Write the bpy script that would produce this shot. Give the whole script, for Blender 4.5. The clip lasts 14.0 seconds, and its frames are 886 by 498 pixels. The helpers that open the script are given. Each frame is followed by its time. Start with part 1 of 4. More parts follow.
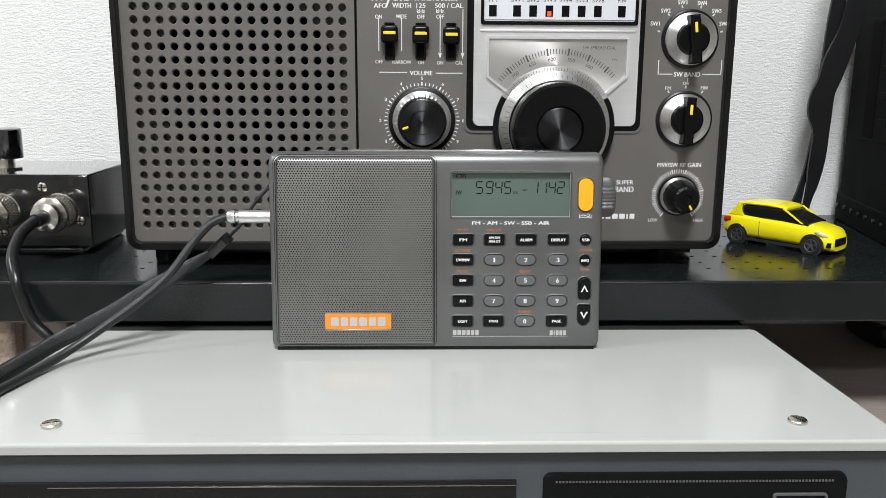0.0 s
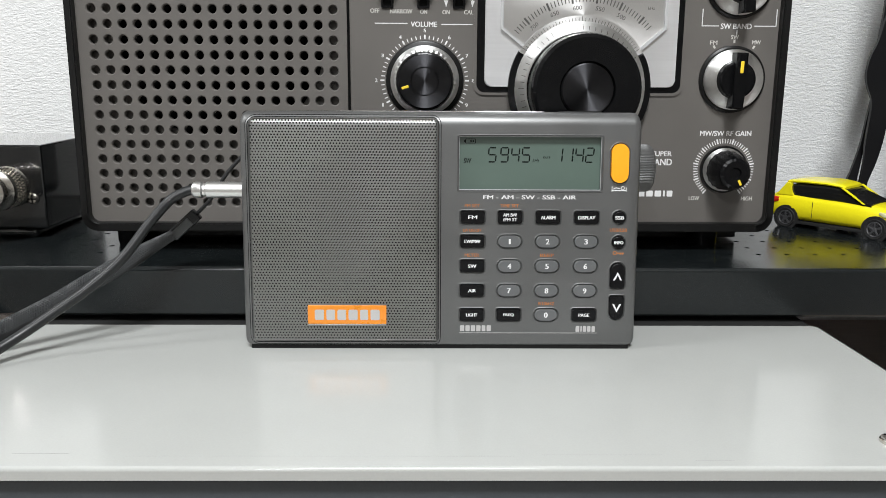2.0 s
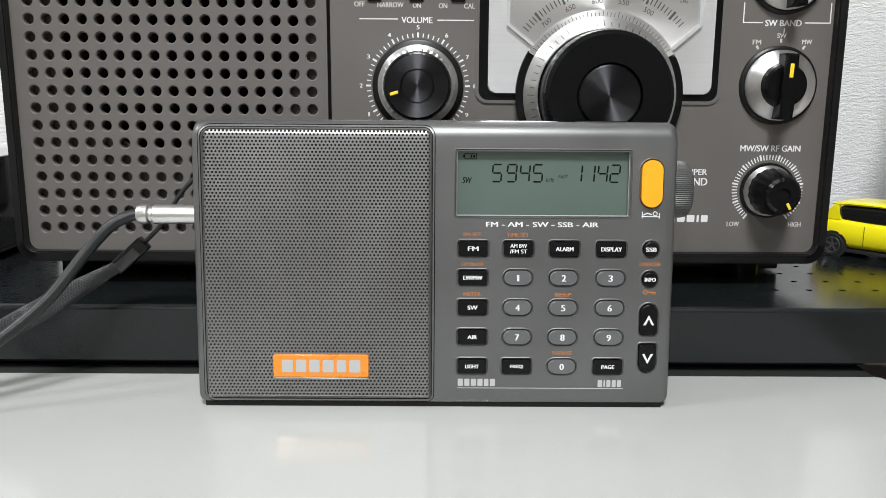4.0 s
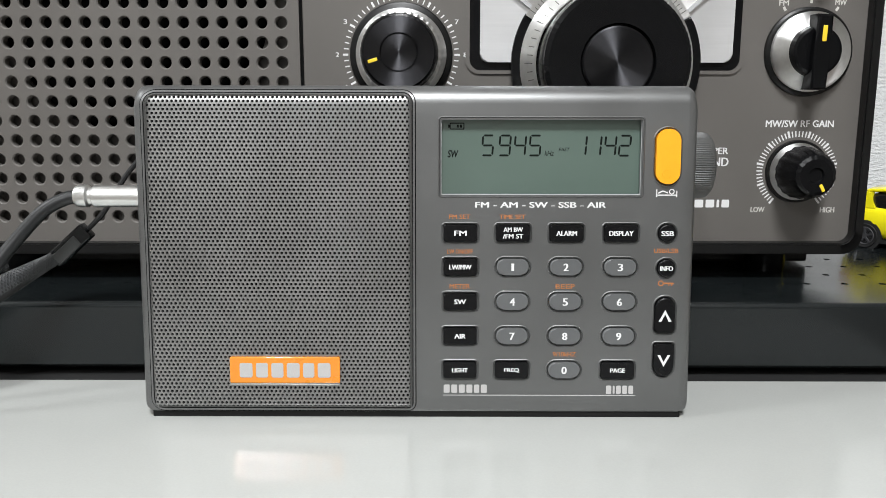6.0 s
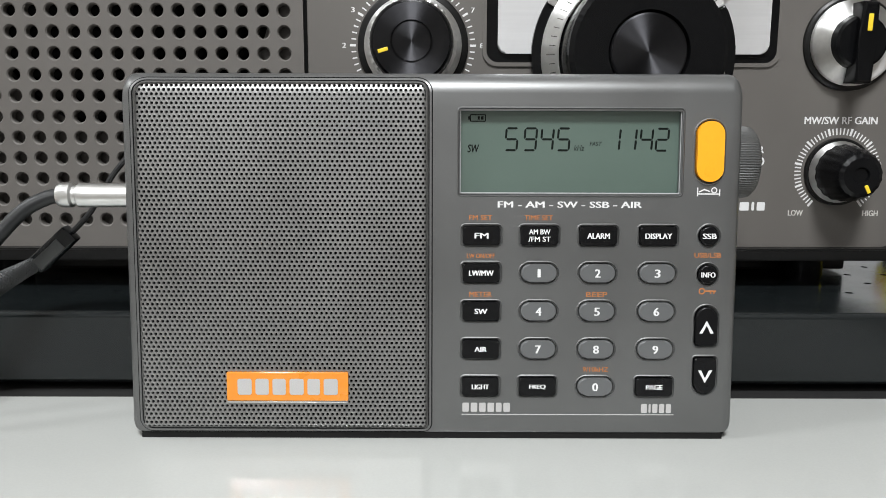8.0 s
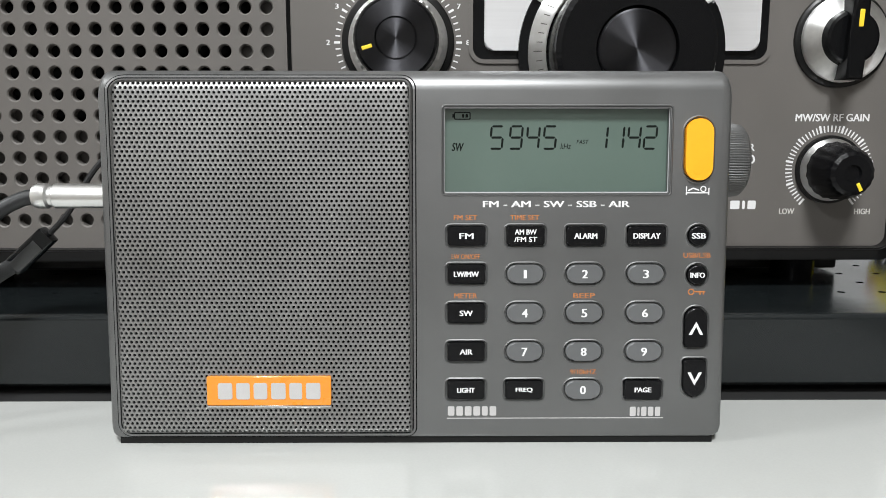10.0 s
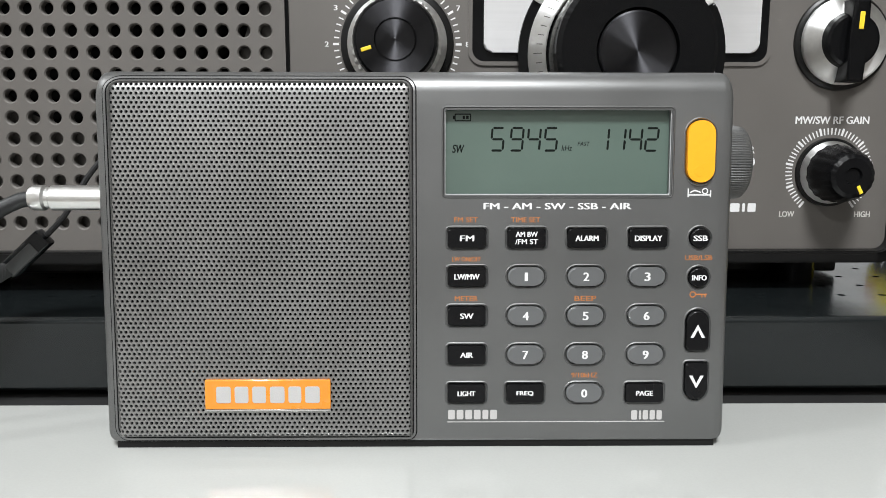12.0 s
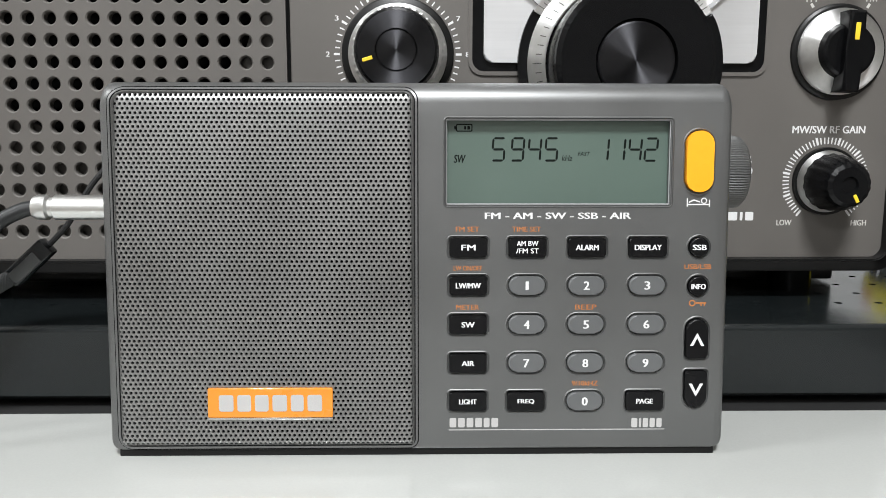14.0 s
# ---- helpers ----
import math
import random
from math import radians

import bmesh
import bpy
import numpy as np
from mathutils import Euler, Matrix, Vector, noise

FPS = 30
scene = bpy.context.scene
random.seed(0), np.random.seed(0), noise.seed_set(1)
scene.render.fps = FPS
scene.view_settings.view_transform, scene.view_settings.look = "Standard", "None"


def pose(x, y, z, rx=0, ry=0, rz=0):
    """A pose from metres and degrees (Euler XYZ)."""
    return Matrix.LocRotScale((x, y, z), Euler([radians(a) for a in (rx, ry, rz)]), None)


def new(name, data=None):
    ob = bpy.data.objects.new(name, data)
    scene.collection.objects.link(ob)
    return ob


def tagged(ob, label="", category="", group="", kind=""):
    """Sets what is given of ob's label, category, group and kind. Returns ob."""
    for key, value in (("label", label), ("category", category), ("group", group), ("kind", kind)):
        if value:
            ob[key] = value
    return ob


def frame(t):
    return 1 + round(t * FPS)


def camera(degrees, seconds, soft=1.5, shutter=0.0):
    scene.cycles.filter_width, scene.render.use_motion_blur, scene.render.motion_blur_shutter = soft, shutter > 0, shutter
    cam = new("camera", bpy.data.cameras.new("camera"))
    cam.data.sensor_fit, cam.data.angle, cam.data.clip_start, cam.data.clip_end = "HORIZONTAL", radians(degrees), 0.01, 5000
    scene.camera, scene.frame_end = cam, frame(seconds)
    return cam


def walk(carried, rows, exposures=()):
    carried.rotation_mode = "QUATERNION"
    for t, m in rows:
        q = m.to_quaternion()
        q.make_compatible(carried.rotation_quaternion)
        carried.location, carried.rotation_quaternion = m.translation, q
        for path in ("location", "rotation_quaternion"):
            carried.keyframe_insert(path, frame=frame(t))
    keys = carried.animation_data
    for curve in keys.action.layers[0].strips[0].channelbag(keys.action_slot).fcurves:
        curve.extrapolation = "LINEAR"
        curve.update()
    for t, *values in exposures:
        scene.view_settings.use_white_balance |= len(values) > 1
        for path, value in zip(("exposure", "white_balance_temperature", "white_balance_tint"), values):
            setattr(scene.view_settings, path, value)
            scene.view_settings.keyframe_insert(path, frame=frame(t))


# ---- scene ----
cam = camera(55.56, 14.0, soft=0.8)
PATH = [
    (0, -0.00575, -0.36528, 0.12588, -1.357, -12.152, 0.307),
    (0.5, -0.00521, -0.35231, 0.12109, -1.201, -11.938, 0.398),
    (1, -0.00692, -0.34393, 0.11617, -1.321, -11.837, 0.787),
    (1.5, -0.00660, -0.32544, 0.11105, -1.438, -12.186, 0.817),
    (2, -0.00273, -0.30638, 0.10674, -0.688, -12.419, 0.326),
    (2.5, -0.00024, -0.29496, 0.10542, -0.619, -11.587, 0.452),
    (3, 0.00143, -0.28016, 0.10328, -0.491, -11.319, 0.653),
    (3.2, -0.00049, -0.27315, 0.10369, -0.569, -11.803, 0.649),
    (5.3, 0.00702, -0.22716, 0.09222, 0.005, -10.173, -0.010),
    (5.5, 0.00777, -0.22338, 0.09082, 0.056, -10.465, 0.097),
    (6, 0.00782, -0.21753, 0.08813, 0.114, -10.696, 0.086),
    (6.5, 0.00669, -0.21020, 0.08728, 0.480, -10.444, -0.089),
    (7, 0.00435, -0.20344, 0.08466, 0.435, -10.199, -0.157),
    (7.5, 0.00199, -0.20057, 0.08518, 0.265, -9.992, -0.020),
    (8, 0.00257, -0.19754, 0.08248, -0.044, -9.900, 0.173),
    (10.5, 0.00521, -0.19313, 0.08215, -0.449, -10.006, 0.009),
    (11, 0.00528, -0.19273, 0.08184, -0.484, -9.868, 0.019),
    (11.5, 0.00574, -0.19241, 0.08207, -0.627, -9.775, 0.029),
    (12, 0.00382, -0.19209, 0.08170, -0.748, -9.732, 0.092),
    (12.5, 0.00186, -0.19282, 0.08221, -0.725, -9.662, 0.029),
    (13, 0.00157, -0.19259, 0.08241, -0.918, -9.737, 0.085),
    (13.5, 0.00292, -0.19323, 0.08305, -0.984, -9.511, 0.042),
    (14, 0.00238, -0.19349, 0.08266, -1.053, -9.311, 0.119),
]
walk(cam, [(t, pose(x, y, z, 90 + pitch, 0, yaw) @ pose(0, 0, 0, 0, 0, roll)) for t, x, y, z, yaw, pitch, roll in PATH],
     [(0.0, 0.19), (2.0, 0.13), (3.2, 0.16), (6.0, 0.26), (8.0, 0.22), (10.5, 0.38), (14.0, 0.37)])

# ---- light ----
world = bpy.data.worlds.new("room_air")
world.use_nodes = True
world.node_tree.nodes["Background"].inputs[0].default_value = (0.9, 0.95, 1.0, 1)
world.node_tree.nodes["Background"].inputs[1].default_value = 0.05
scene.world = world


def ceiling_lamp(x, y, z, size, watts, colour):
    lamp = bpy.data.lights.new("ceiling_light", "AREA")
    lamp.shape, lamp.size, lamp.energy, lamp.color = "DISK", size, watts, colour
    ob = new("ceiling_light", lamp)
    ob.matrix_world = pose(x, y, z - 0.062)


ceiling_lamp(0.0, -0.90, 1.35, 0.40, 34.0, (0.965, 0.985, 1.0))
ceiling_lamp(-0.54, -1.98, 1.35, 0.15, 18.0, (0.965, 0.985, 1.0))
ceiling_lamp(-1.25, -0.32, 1.35, 0.30, 11.0, (0.965, 0.985, 1.0))

# ---- materials ----


def material(name, colour, rough=0.5, metal=0.0, grain=0.0, scale=900, bump=0.0, bump_scale=None, coat=0.0,
             stretch=(1, 1, 1), blotch=0.06, blotch_scale=35, rough_var=0.06, aniso=0.0, radial="", transmission=0.0,
             emit=None, spec=0.5):
    """A plain surface with fine grain, slow blotches and a fine relief."""
    m = bpy.data.materials.new(name)
    m.use_nodes = True
    t = m.node_tree
    p = t.nodes["Principled BSDF"]
    link = t.links.new
    p.inputs["Metallic"].default_value = metal
    p.inputs["Specular IOR Level"].default_value = spec
    p.inputs["Coat Weight"].default_value = coat
    p.inputs["Coat Roughness"].default_value = 0.08
    p.inputs["Transmission Weight"].default_value = transmission
    co = t.nodes.new("ShaderNodeTexCoord")
    mp = t.nodes.new("ShaderNodeMapping")
    mp.inputs["Scale"].default_value = stretch
    link(co.outputs["Object"], mp.inputs["Vector"])
    fine = t.nodes.new("ShaderNodeTexNoise")
    fine.inputs["Scale"].default_value, fine.inputs["Detail"].default_value = scale, 3
    link(mp.outputs["Vector"], fine.inputs["Vector"])
    slow = t.nodes.new("ShaderNodeTexNoise")
    slow.inputs["Scale"].default_value, slow.inputs["Detail"].default_value = blotch_scale, 4
    link(co.outputs["Object"], slow.inputs["Vector"])

    def ranged(node, lo, hi):
        r = t.nodes.new("ShaderNodeMapRange")
        r.inputs["From Min"].default_value, r.inputs["From Max"].default_value = 0.25, 0.75
        r.inputs["To Min"].default_value, r.inputs["To Max"].default_value = lo, hi
        link(node.outputs["Fac"], r.inputs["Value"])
        return r.outputs["Result"]

    mul = t.nodes.new("ShaderNodeMath")
    mul.operation = "MULTIPLY"
    link(ranged(fine, 1 - grain, 1 + grain), mul.inputs[0])
    link(ranged(slow, 1 - blotch, 1 + blotch), mul.inputs[1])
    mix = t.nodes.new("ShaderNodeVectorMath")
    mix.operation = "SCALE"
    mix.inputs[0].default_value = colour
    link(mul.outputs[0], mix.inputs["Scale"])
    link(mix.outputs["Vector"], p.inputs["Base Color"])
    link(ranged(slow, max(0.02, rough - rough_var), rough + rough_var), p.inputs["Roughness"])
    if bump:
        b = t.nodes.new("ShaderNodeBump")
        b.inputs["Strength"].default_value, b.inputs["Distance"].default_value = 1.0, bump
        src = fine
        if bump_scale:
            src = t.nodes.new("ShaderNodeTexNoise")
            src.inputs["Scale"].default_value, src.inputs["Detail"].default_value = bump_scale, 4
            link(mp.outputs["Vector"], src.inputs["Vector"])
        link(src.outputs["Fac"], b.inputs["Height"])
        link(b.outputs["Normal"], p.inputs["Normal"])
    if aniso:
        p.inputs["Anisotropic"].default_value = aniso
        if radial:
            tan = t.nodes.new("ShaderNodeTangent")
            tan.direction_type, tan.axis = "RADIAL", radial
            link(tan.outputs["Tangent"], p.inputs["Tangent"])
            p.inputs["Anisotropic Rotation"].default_value = 0.25
    if emit:
        p.inputs["Emission Color"].default_value = (*emit[0], 1)
        p.inputs["Emission Strength"].default_value = emit[1]
    return m


GREY_CASE = material("grey_metallic_plastic", (0.165, 0.167, 0.166), 0.42, 0.72, 0.20, 5200, 0.000012, 4200, blotch=0.05)
GRILLE = material("grey_painted_steel_mesh", (0.322, 0.320, 0.315), 0.44, 0.92, 0.14, 3000)
BLACK_GAP = material("black_gap", (0.004, 0.004, 0.004), 0.9, spec=0.1)
KEY_BLACK = material("black_key_plastic", (0.005, 0.005, 0.0055), 0.25, 0, 0.1, 1500, blotch=0.2, spec=0.22)
KEY_GREY = material("grey_key_plastic", (0.105, 0.108, 0.110), 0.45, 0.1, 0.05, 4000)
ORANGE_KEY = material("orange_key_plastic", (0.88, 0.36, 0.012), 0.38, 0, 0.02, 1200)
ORANGE_PLATE = material("orange_badge", (0.72, 0.232, 0.010), 0.30, 0, 0.03, 1200, coat=1.0)
SILVER_PRINT = material("silver_print", (0.50, 0.49, 0.485), 0.34, 0.25, 0.06, 4000)
WHITE_PRINT = material("white_print", (0.68, 0.68, 0.68), 0.6, 0, 0.04, 3000)
DULL_PRINT = material("dull_white_print", (0.52, 0.51, 0.48), 0.7, 0, 0.05, 3000)
ORANGE_PRINT = material("orange_print", (0.42, 0.15, 0.045), 0.6, 0, 0.05, 3000)
LCD = material("lcd_glass_ground", (0.074, 0.110, 0.092), 0.4, 0, 0.02, 2500, blotch=0.04, coat=1.0)
LCD_INK = material("lcd_segment", (0.004, 0.006, 0.005), 0.6, spec=0.12)
CHROME = material("polished_nickel", (0.78, 0.77, 0.75), 0.16, 1.0, 0.03, 900, blotch=0.08)
SATIN = material("satin_aluminium", (0.76, 0.76, 0.77), 0.40, 0.75, 0.03, 900, stretch=(0.04, 1, 1), bump=0.000004)
SPUN = material("spun_aluminium", (0.74, 0.74, 0.73), 0.42, 1.0, 0.06, 700, aniso=0.92, radial="Y")
SPUN_BLACK = material("spun_black_metal", (0.050, 0.050, 0.054), 0.46, 1.0, 0.05, 700, aniso=0.95, radial="Y")
BIG_PANEL = material("warm_grey_panel_plastic", (0.1085, 0.1004, 0.0925), 0.52, 0.05, 0.10, 4200, 0.00002, 3600, blotch=0.05)
CASE_BLACK = material("black_case_plastic", (0.005, 0.005, 0.005), 0.36, 0, 0.1, 2600, 0.00001, 2600, spec=0.3)
KNOB_BLACK = material("black_knob_plastic", (0.0035, 0.0036, 0.004), 0.22, 0, 0.1, 1400, blotch=0.15, spec=0.18)
YELLOW = material("yellow_paint_mark", (0.82, 0.58, 0.03), 0.45)
RED_LED = material("red_band_lamp", (0.55, 0.06, 0.02), 0.4, emit=((1.0, 0.10, 0.03), 0.5))
DIAL_CARD = material("spun_silver_dial_plate", (0.70, 0.69, 0.68), 0.40, 0.85, 0.04, 1800, aniso=0.8, radial="Y")
WINDOW_CARD = material("pale_band_card", (0.62, 0.64, 0.68), 0.45, 0.1, 0.03, 1800)
WHITE_STEEL = material("pale_grey_painted_steel", (0.402, 0.410, 0.394), 0.15, 0, 0.02, 1600, 0.0000025, 500, blotch=0.03,
                       blotch_scale=18, rough_var=0.04, spec=0.55)
FRONT_GREY = material("blue_grey_front_paint", (0.056, 0.065, 0.073), 0.5, 0, 0.08, 1800)
LEATHER = material("black_leatherette", (0.0055, 0.006, 0.006), 0.70, 0, 0.15, 1500, 0.00006, 1500, spec=0.08)
GLOSS_BLACK = material("gloss_black_panel", (0.008, 0.009, 0.010), 0.12, 0, 0.1, 600)
SHELF_BLACK = material("black_powder_coat", (0.0078, 0.0098, 0.0104), 0.20, 0, 0.10, 3000, 0.000002, 2500, blotch=0.10)
BOX_BLACK = material("black_enamel_box", (0.004, 0.0045, 0.005), 0.10, 0, 0.1, 900, coat=1.0, blotch=0.2)
GLOSS_KNOB = material("dark_polished_metal", (0.16, 0.16, 0.17), 0.16, 1.0, 0.05, 900, blotch=0.1)
PLUG_STEEL = material("turned_bright_steel", (0.86, 0.86, 0.85), 0.30, 1.0, 0.05, 900, stretch=(0.2, 1, 1), blotch=0.1)
NICKEL = material("worn_nickel_plug", (0.60, 0.57, 0.52), 0.24, 1.0, 0.10, 900, blotch=0.2)
RUBBER = material("black_cable_rubber", (0.011, 0.012, 0.013), 0.42, 0, 0.08, 1500)
COAX = material("black_coax_jacket", (0.006, 0.006, 0.0065), 0.30, 0, 0.1, 900)
BRAID = material("black_braided_nylon", (0.006, 0.006, 0.0065), 0.65, 0, 0.25, 2500, blotch=0.15)
CLIP_SHEEN = material("dark_grey_clip_sheen", (0.045, 0.047, 0.047), 0.35)
STRAP = material("black_strap_leather", (0.008, 0.008, 0.009), 0.42, 0, 0.15, 900, 0.00003, 900, spec=0.4)
CAR_YELLOW = material("yellow_car_enamel", (0.90, 0.79, 0.014), 0.22, 0, 0.02, 900, coat=0.5, blotch=0.03)
CAR_GLASS = material("dark_car_window", (0.012, 0.012, 0.012), 0.1)
TYRE = material("toy_tyre", (0.012, 0.012, 0.012), 0.6)
RIM = material("toy_rim", (0.20, 0.20, 0.21), 0.35, 0.8)
CAR_RED = material("red_tail_lamp", (0.60, 0.03, 0.015), 0.3)
CAR_LAMP = material("pale_head_lamp", (0.72, 0.70, 0.40), 0.2, 0.2)
DESK = material("brown_grey_wood_laminate", (0.30, 0.25, 0.222), 0.55, 0, 0.10, 160, 0.00004, stretch=(0.35, 3, 1), blotch=0.14, blotch_scale=14)
CLOTH = material("pale_woven_cloth", (0.50, 0.47, 0.45), 0.9, 0, 0.16, 420, 0.0004, 420, stretch=(1, 1, 0.4))
CLOTH_TAN = material("tan_woven_cloth", (0.48, 0.40, 0.33), 0.9, 0, 0.3, 500, 0.0005, 500)
ROOM_WHITE = material("white_ceiling_paint", (0.78, 0.78, 0.76), 0.8, 0, 0.02, 200)
FLOOR_WOOD = material("floor_boards", (0.17, 0.14, 0.115), 0.5, 0, 0.15, 40, stretch=(0.2, 2, 1))
EDGE = material("bright_acrylic_edge", (0.45, 0.455, 0.46), 0.18, 0, 0.03, 900, coat=0.3)
ROOM_BEIGE = material("beige_room_paint", (0.42, 0.41, 0.39), 0.8, 0, 0.03, 200)
DIFFUSER = material("white_lamp_housing", (0.8, 0.8, 0.8), 0.5)


def wallpaper():
    """White vinyl paper with a coarse, woven, sideways relief."""
    m = material("white_textured_wallpaper", (0.74, 0.745, 0.74), 0.72, 0, 0.03, 600, blotch=0.02, blotch_scale=8)
    t = m.node_tree
    link = t.links.new
    co = t.nodes.new("ShaderNodeTexCoord")
    heights = []
    for scale, stretch, detail in ((520, (0.62, 1, 1.75), 2), (1300, (0.8, 1, 1.1), 2)):
        mp = t.nodes.new("ShaderNodeMapping")
        mp.inputs["Scale"].default_value = stretch
        n = t.nodes.new("ShaderNodeTexNoise")
        n.inputs["Scale"].default_value, n.inputs["Detail"].default_value = scale, detail
        link(co.outputs["Object"], mp.inputs["Vector"])
        link(mp.outputs["Vector"], n.inputs["Vector"])
        heights.append(n)
    add = t.nodes.new("ShaderNodeMath")
    add.operation = "MULTIPLY_ADD"
    link(heights[1].outputs["Fac"], add.inputs[0])
    add.inputs[1].default_value = 0.55
    link(heights[0].outputs["Fac"], add.inputs[2])
    b = t.nodes.new("ShaderNodeBump")
    b.inputs["Distance"].default_value = 0.00075
    b.inputs["Strength"].default_value = 0.8
    link(add.outputs[0], b.inputs["Height"])
    link(b.outputs["Normal"], t.nodes["Principled BSDF"].inputs["Normal"])
    return m


WALLPAPER = wallpaper()

# ---- building blocks, all in millimetres ----


def linked(name, bm, mat, smooth=35):
    bmesh.ops.recalc_face_normals(bm, faces=bm.faces)
    me = bpy.data.meshes.new(name)
    bm.to_mesh(me)
    bm.free()
    me.materials.append(mat)
    me.shade_smooth()
    me.set_sharp_from_angle(angle=radians(smooth))
    # flat sides of bevelled shapes keep their own straight normal
    for f in me.polygons:
        f.use_smooth = max(abs(k) for k in f.normal) < 0.99995
    return new(name, me)


def thing(name, place, label, category, group="", kind=""):
    """An Empty at the base of a thing, in millimetres."""
    root = new(name)
    root.empty_display_size = 0.01
    root.location = [c * 0.001 for c in place]
    root["at"] = place
    return tagged(root, label, category, group, kind)


def top_of(ob):
    while ob.parent:
        ob = ob.parent
    return ob


def part(name, bm, mat, parent, label="", origin=None, smooth=35):
    """One mesh of a thing or of a part; bm in the place's millimetres."""
    root = Vector(top_of(parent)["at"])
    base = Vector(origin) if origin else root
    for v in bm.verts:
        v.co = (v.co - base) * 0.001
    ob = linked(name, bm, mat, smooth)
    ob.parent = parent
    above = Vector(parent["origin"]) if "origin" in parent else root
    ob.location = (base - above) * 0.001
    if origin:
        ob["origin"] = origin
    if label:
        ob["label"] = label
    return ob


def solo(name, bm, mat, label, category, group="", kind="", smooth=35):
    """A thing or a piece of the setting that is one mesh."""
    for v in bm.verts:
        v.co = v.co * 0.001
    return tagged(linked(name, bm, mat, smooth), label, category, group, kind)


def box(x0, x1, y0, y1, z0, z1, bev=0.0, seg=2, bm=None):
    own = bmesh.new()
    r = bmesh.ops.create_cube(own, size=1)
    for v in r["verts"]:
        v.co = ((x0 + x1) / 2 + v.co.x * (x1 - x0), (y0 + y1) / 2 + v.co.y * (y1 - y0), (z0 + z1) / 2 + v.co.z * (z1 - z0))
    if bev:
        bmesh.ops.bevel(own, geom=own.edges[:], offset=bev, segments=seg, profile=0.5, affect="EDGES", clamp_overlap=True)
    return joined(bm, own)


def joined(bm, own):
    if bm is None:
        return own
    me = bpy.data.meshes.new("scratch")
    own.to_mesh(me)
    own.free()
    bm.from_mesh(me)
    bpy.data.meshes.remove(me)
    return bm


def rounded(x0, x1, z0, z1, r, n=6):
    """The outline of a rounded rectangle; r one radius or four (from the lower left, counter-clockwise)."""
    rs = (r, r, r, r) if not isinstance(r, tuple) else r
    out = []
    for (cx, cz, a), q in zip(((x0, z0, 180), (x1, z0, 270), (x1, z1, 0), (x0, z1, 90)), rs):
        sx, sz = (1 if cx == x0 else -1), (1 if cz == z0 else -1)
        if q <= 0:
            out.append((cx, cz))
            continue
        for i in range(n + 1):
            t = radians(a + 90 * i / n)
            out.append((cx + sx * q + q * math.cos(t), cz + sz * q + q * math.sin(t)))
    return [p for i, p in enumerate(out) if math.dist(p, out[i - 1]) > 1e-4]


def circle(cx, cz, r, n=32):
    return [(cx + r * math.cos(2 * math.pi * i / n), cz + r * math.sin(2 * math.pi * i / n)) for i in range(n)]


def slab(outline, y0, y1, bev=0.0, seg=2, bm=None):
    """An outline in x and z, from its front y0 back to y1; the front edge may be rounded."""
    own = bmesh.new()
    front = [own.verts.new((x, y0, z)) for x, z in outline]
    back = [own.verts.new((x, y1, z)) for x, z in outline]
    f = own.faces.new(front)
    own.faces.new(back[::-1])
    k = len(outline)
    for i in range(k):
        own.faces.new((front[i], back[i], back[(i + 1) % k], front[(i + 1) % k]))
    if bev:
        bmesh.ops.bevel(own, geom=list(f.edges), offset=bev, segments=seg, profile=0.5, affect="EDGES", clamp_overlap=True)
    return joined(bm, own)


def ring(outer, inner, y0, y1, bm=None):
    """A frame between two outlines with the same number of points."""
    own = bmesh.new()
    rows = [[own.verts.new((x, y, z)) for x, z in o] for o, y in ((outer, y1), (outer, y0), (inner, y0), (inner, y1))]
    k = len(outer)
    for a, b in zip(rows, rows[1:] + rows[:1]):
        for i in range(k):
            own.faces.new((a[i], a[(i + 1) % k], b[(i + 1) % k], b[i]))
    return joined(bm, own)


def ridge(outer, crest, inner, y, top, bm=None):
    """A low bead along an outline."""
    own = bmesh.new()
    rows = [[own.verts.new((x, d, z)) for x, z in o] for o, d in ((outer, y), (crest, top), (inner, y + 0.1))]
    k = len(outer)
    for p, q in zip(rows, rows[1:] + rows[:1]):
        for i in range(k):
            own.faces.new((p[i], p[(i + 1) % k], q[(i + 1) % k], q[i]))
    return joined(bm, own)


def lathe(profile, centre, axis="y", seg=40, bm=None, flute=0.0, flutes=0):
    """Turns (radius, position along the axis) about an axis through centre (its two other coordinates)."""
    own = bmesh.new()
    rows = []
    for r, d in profile:
        row = []
        for i in range(seg):
            a = 2 * math.pi * i / seg
            q = r * (1 - flute * (0.5 + 0.5 * math.cos(flutes * a))) if flutes else r
            c, s = q * math.cos(a), q * math.sin(a)
            row.append((centre[0] + c, d, centre[1] + s) if axis == "y" else (d, centre[0] + c, centre[1] + s) if axis == "x"
                       else (centre[0] + c, centre[1] + s, d))
        rows.append([own.verts.new(p) for p in row] if r > 1e-6 else [own.verts.new(row[0])])
    for a, b in zip(rows, rows[1:]):
        for i in range(seg):
            j = (i + 1) % seg
            q = [a[i % len(a)], a[j % len(a)], b[j % len(b)], b[i % len(b)]]
            q = list(dict.fromkeys(q))
            if len(q) > 2:
                own.faces.new(q)
    for row in (rows[0], rows[-1]):
        if len(row) > 1:
            own.faces.new(row)
    return joined(bm, own)


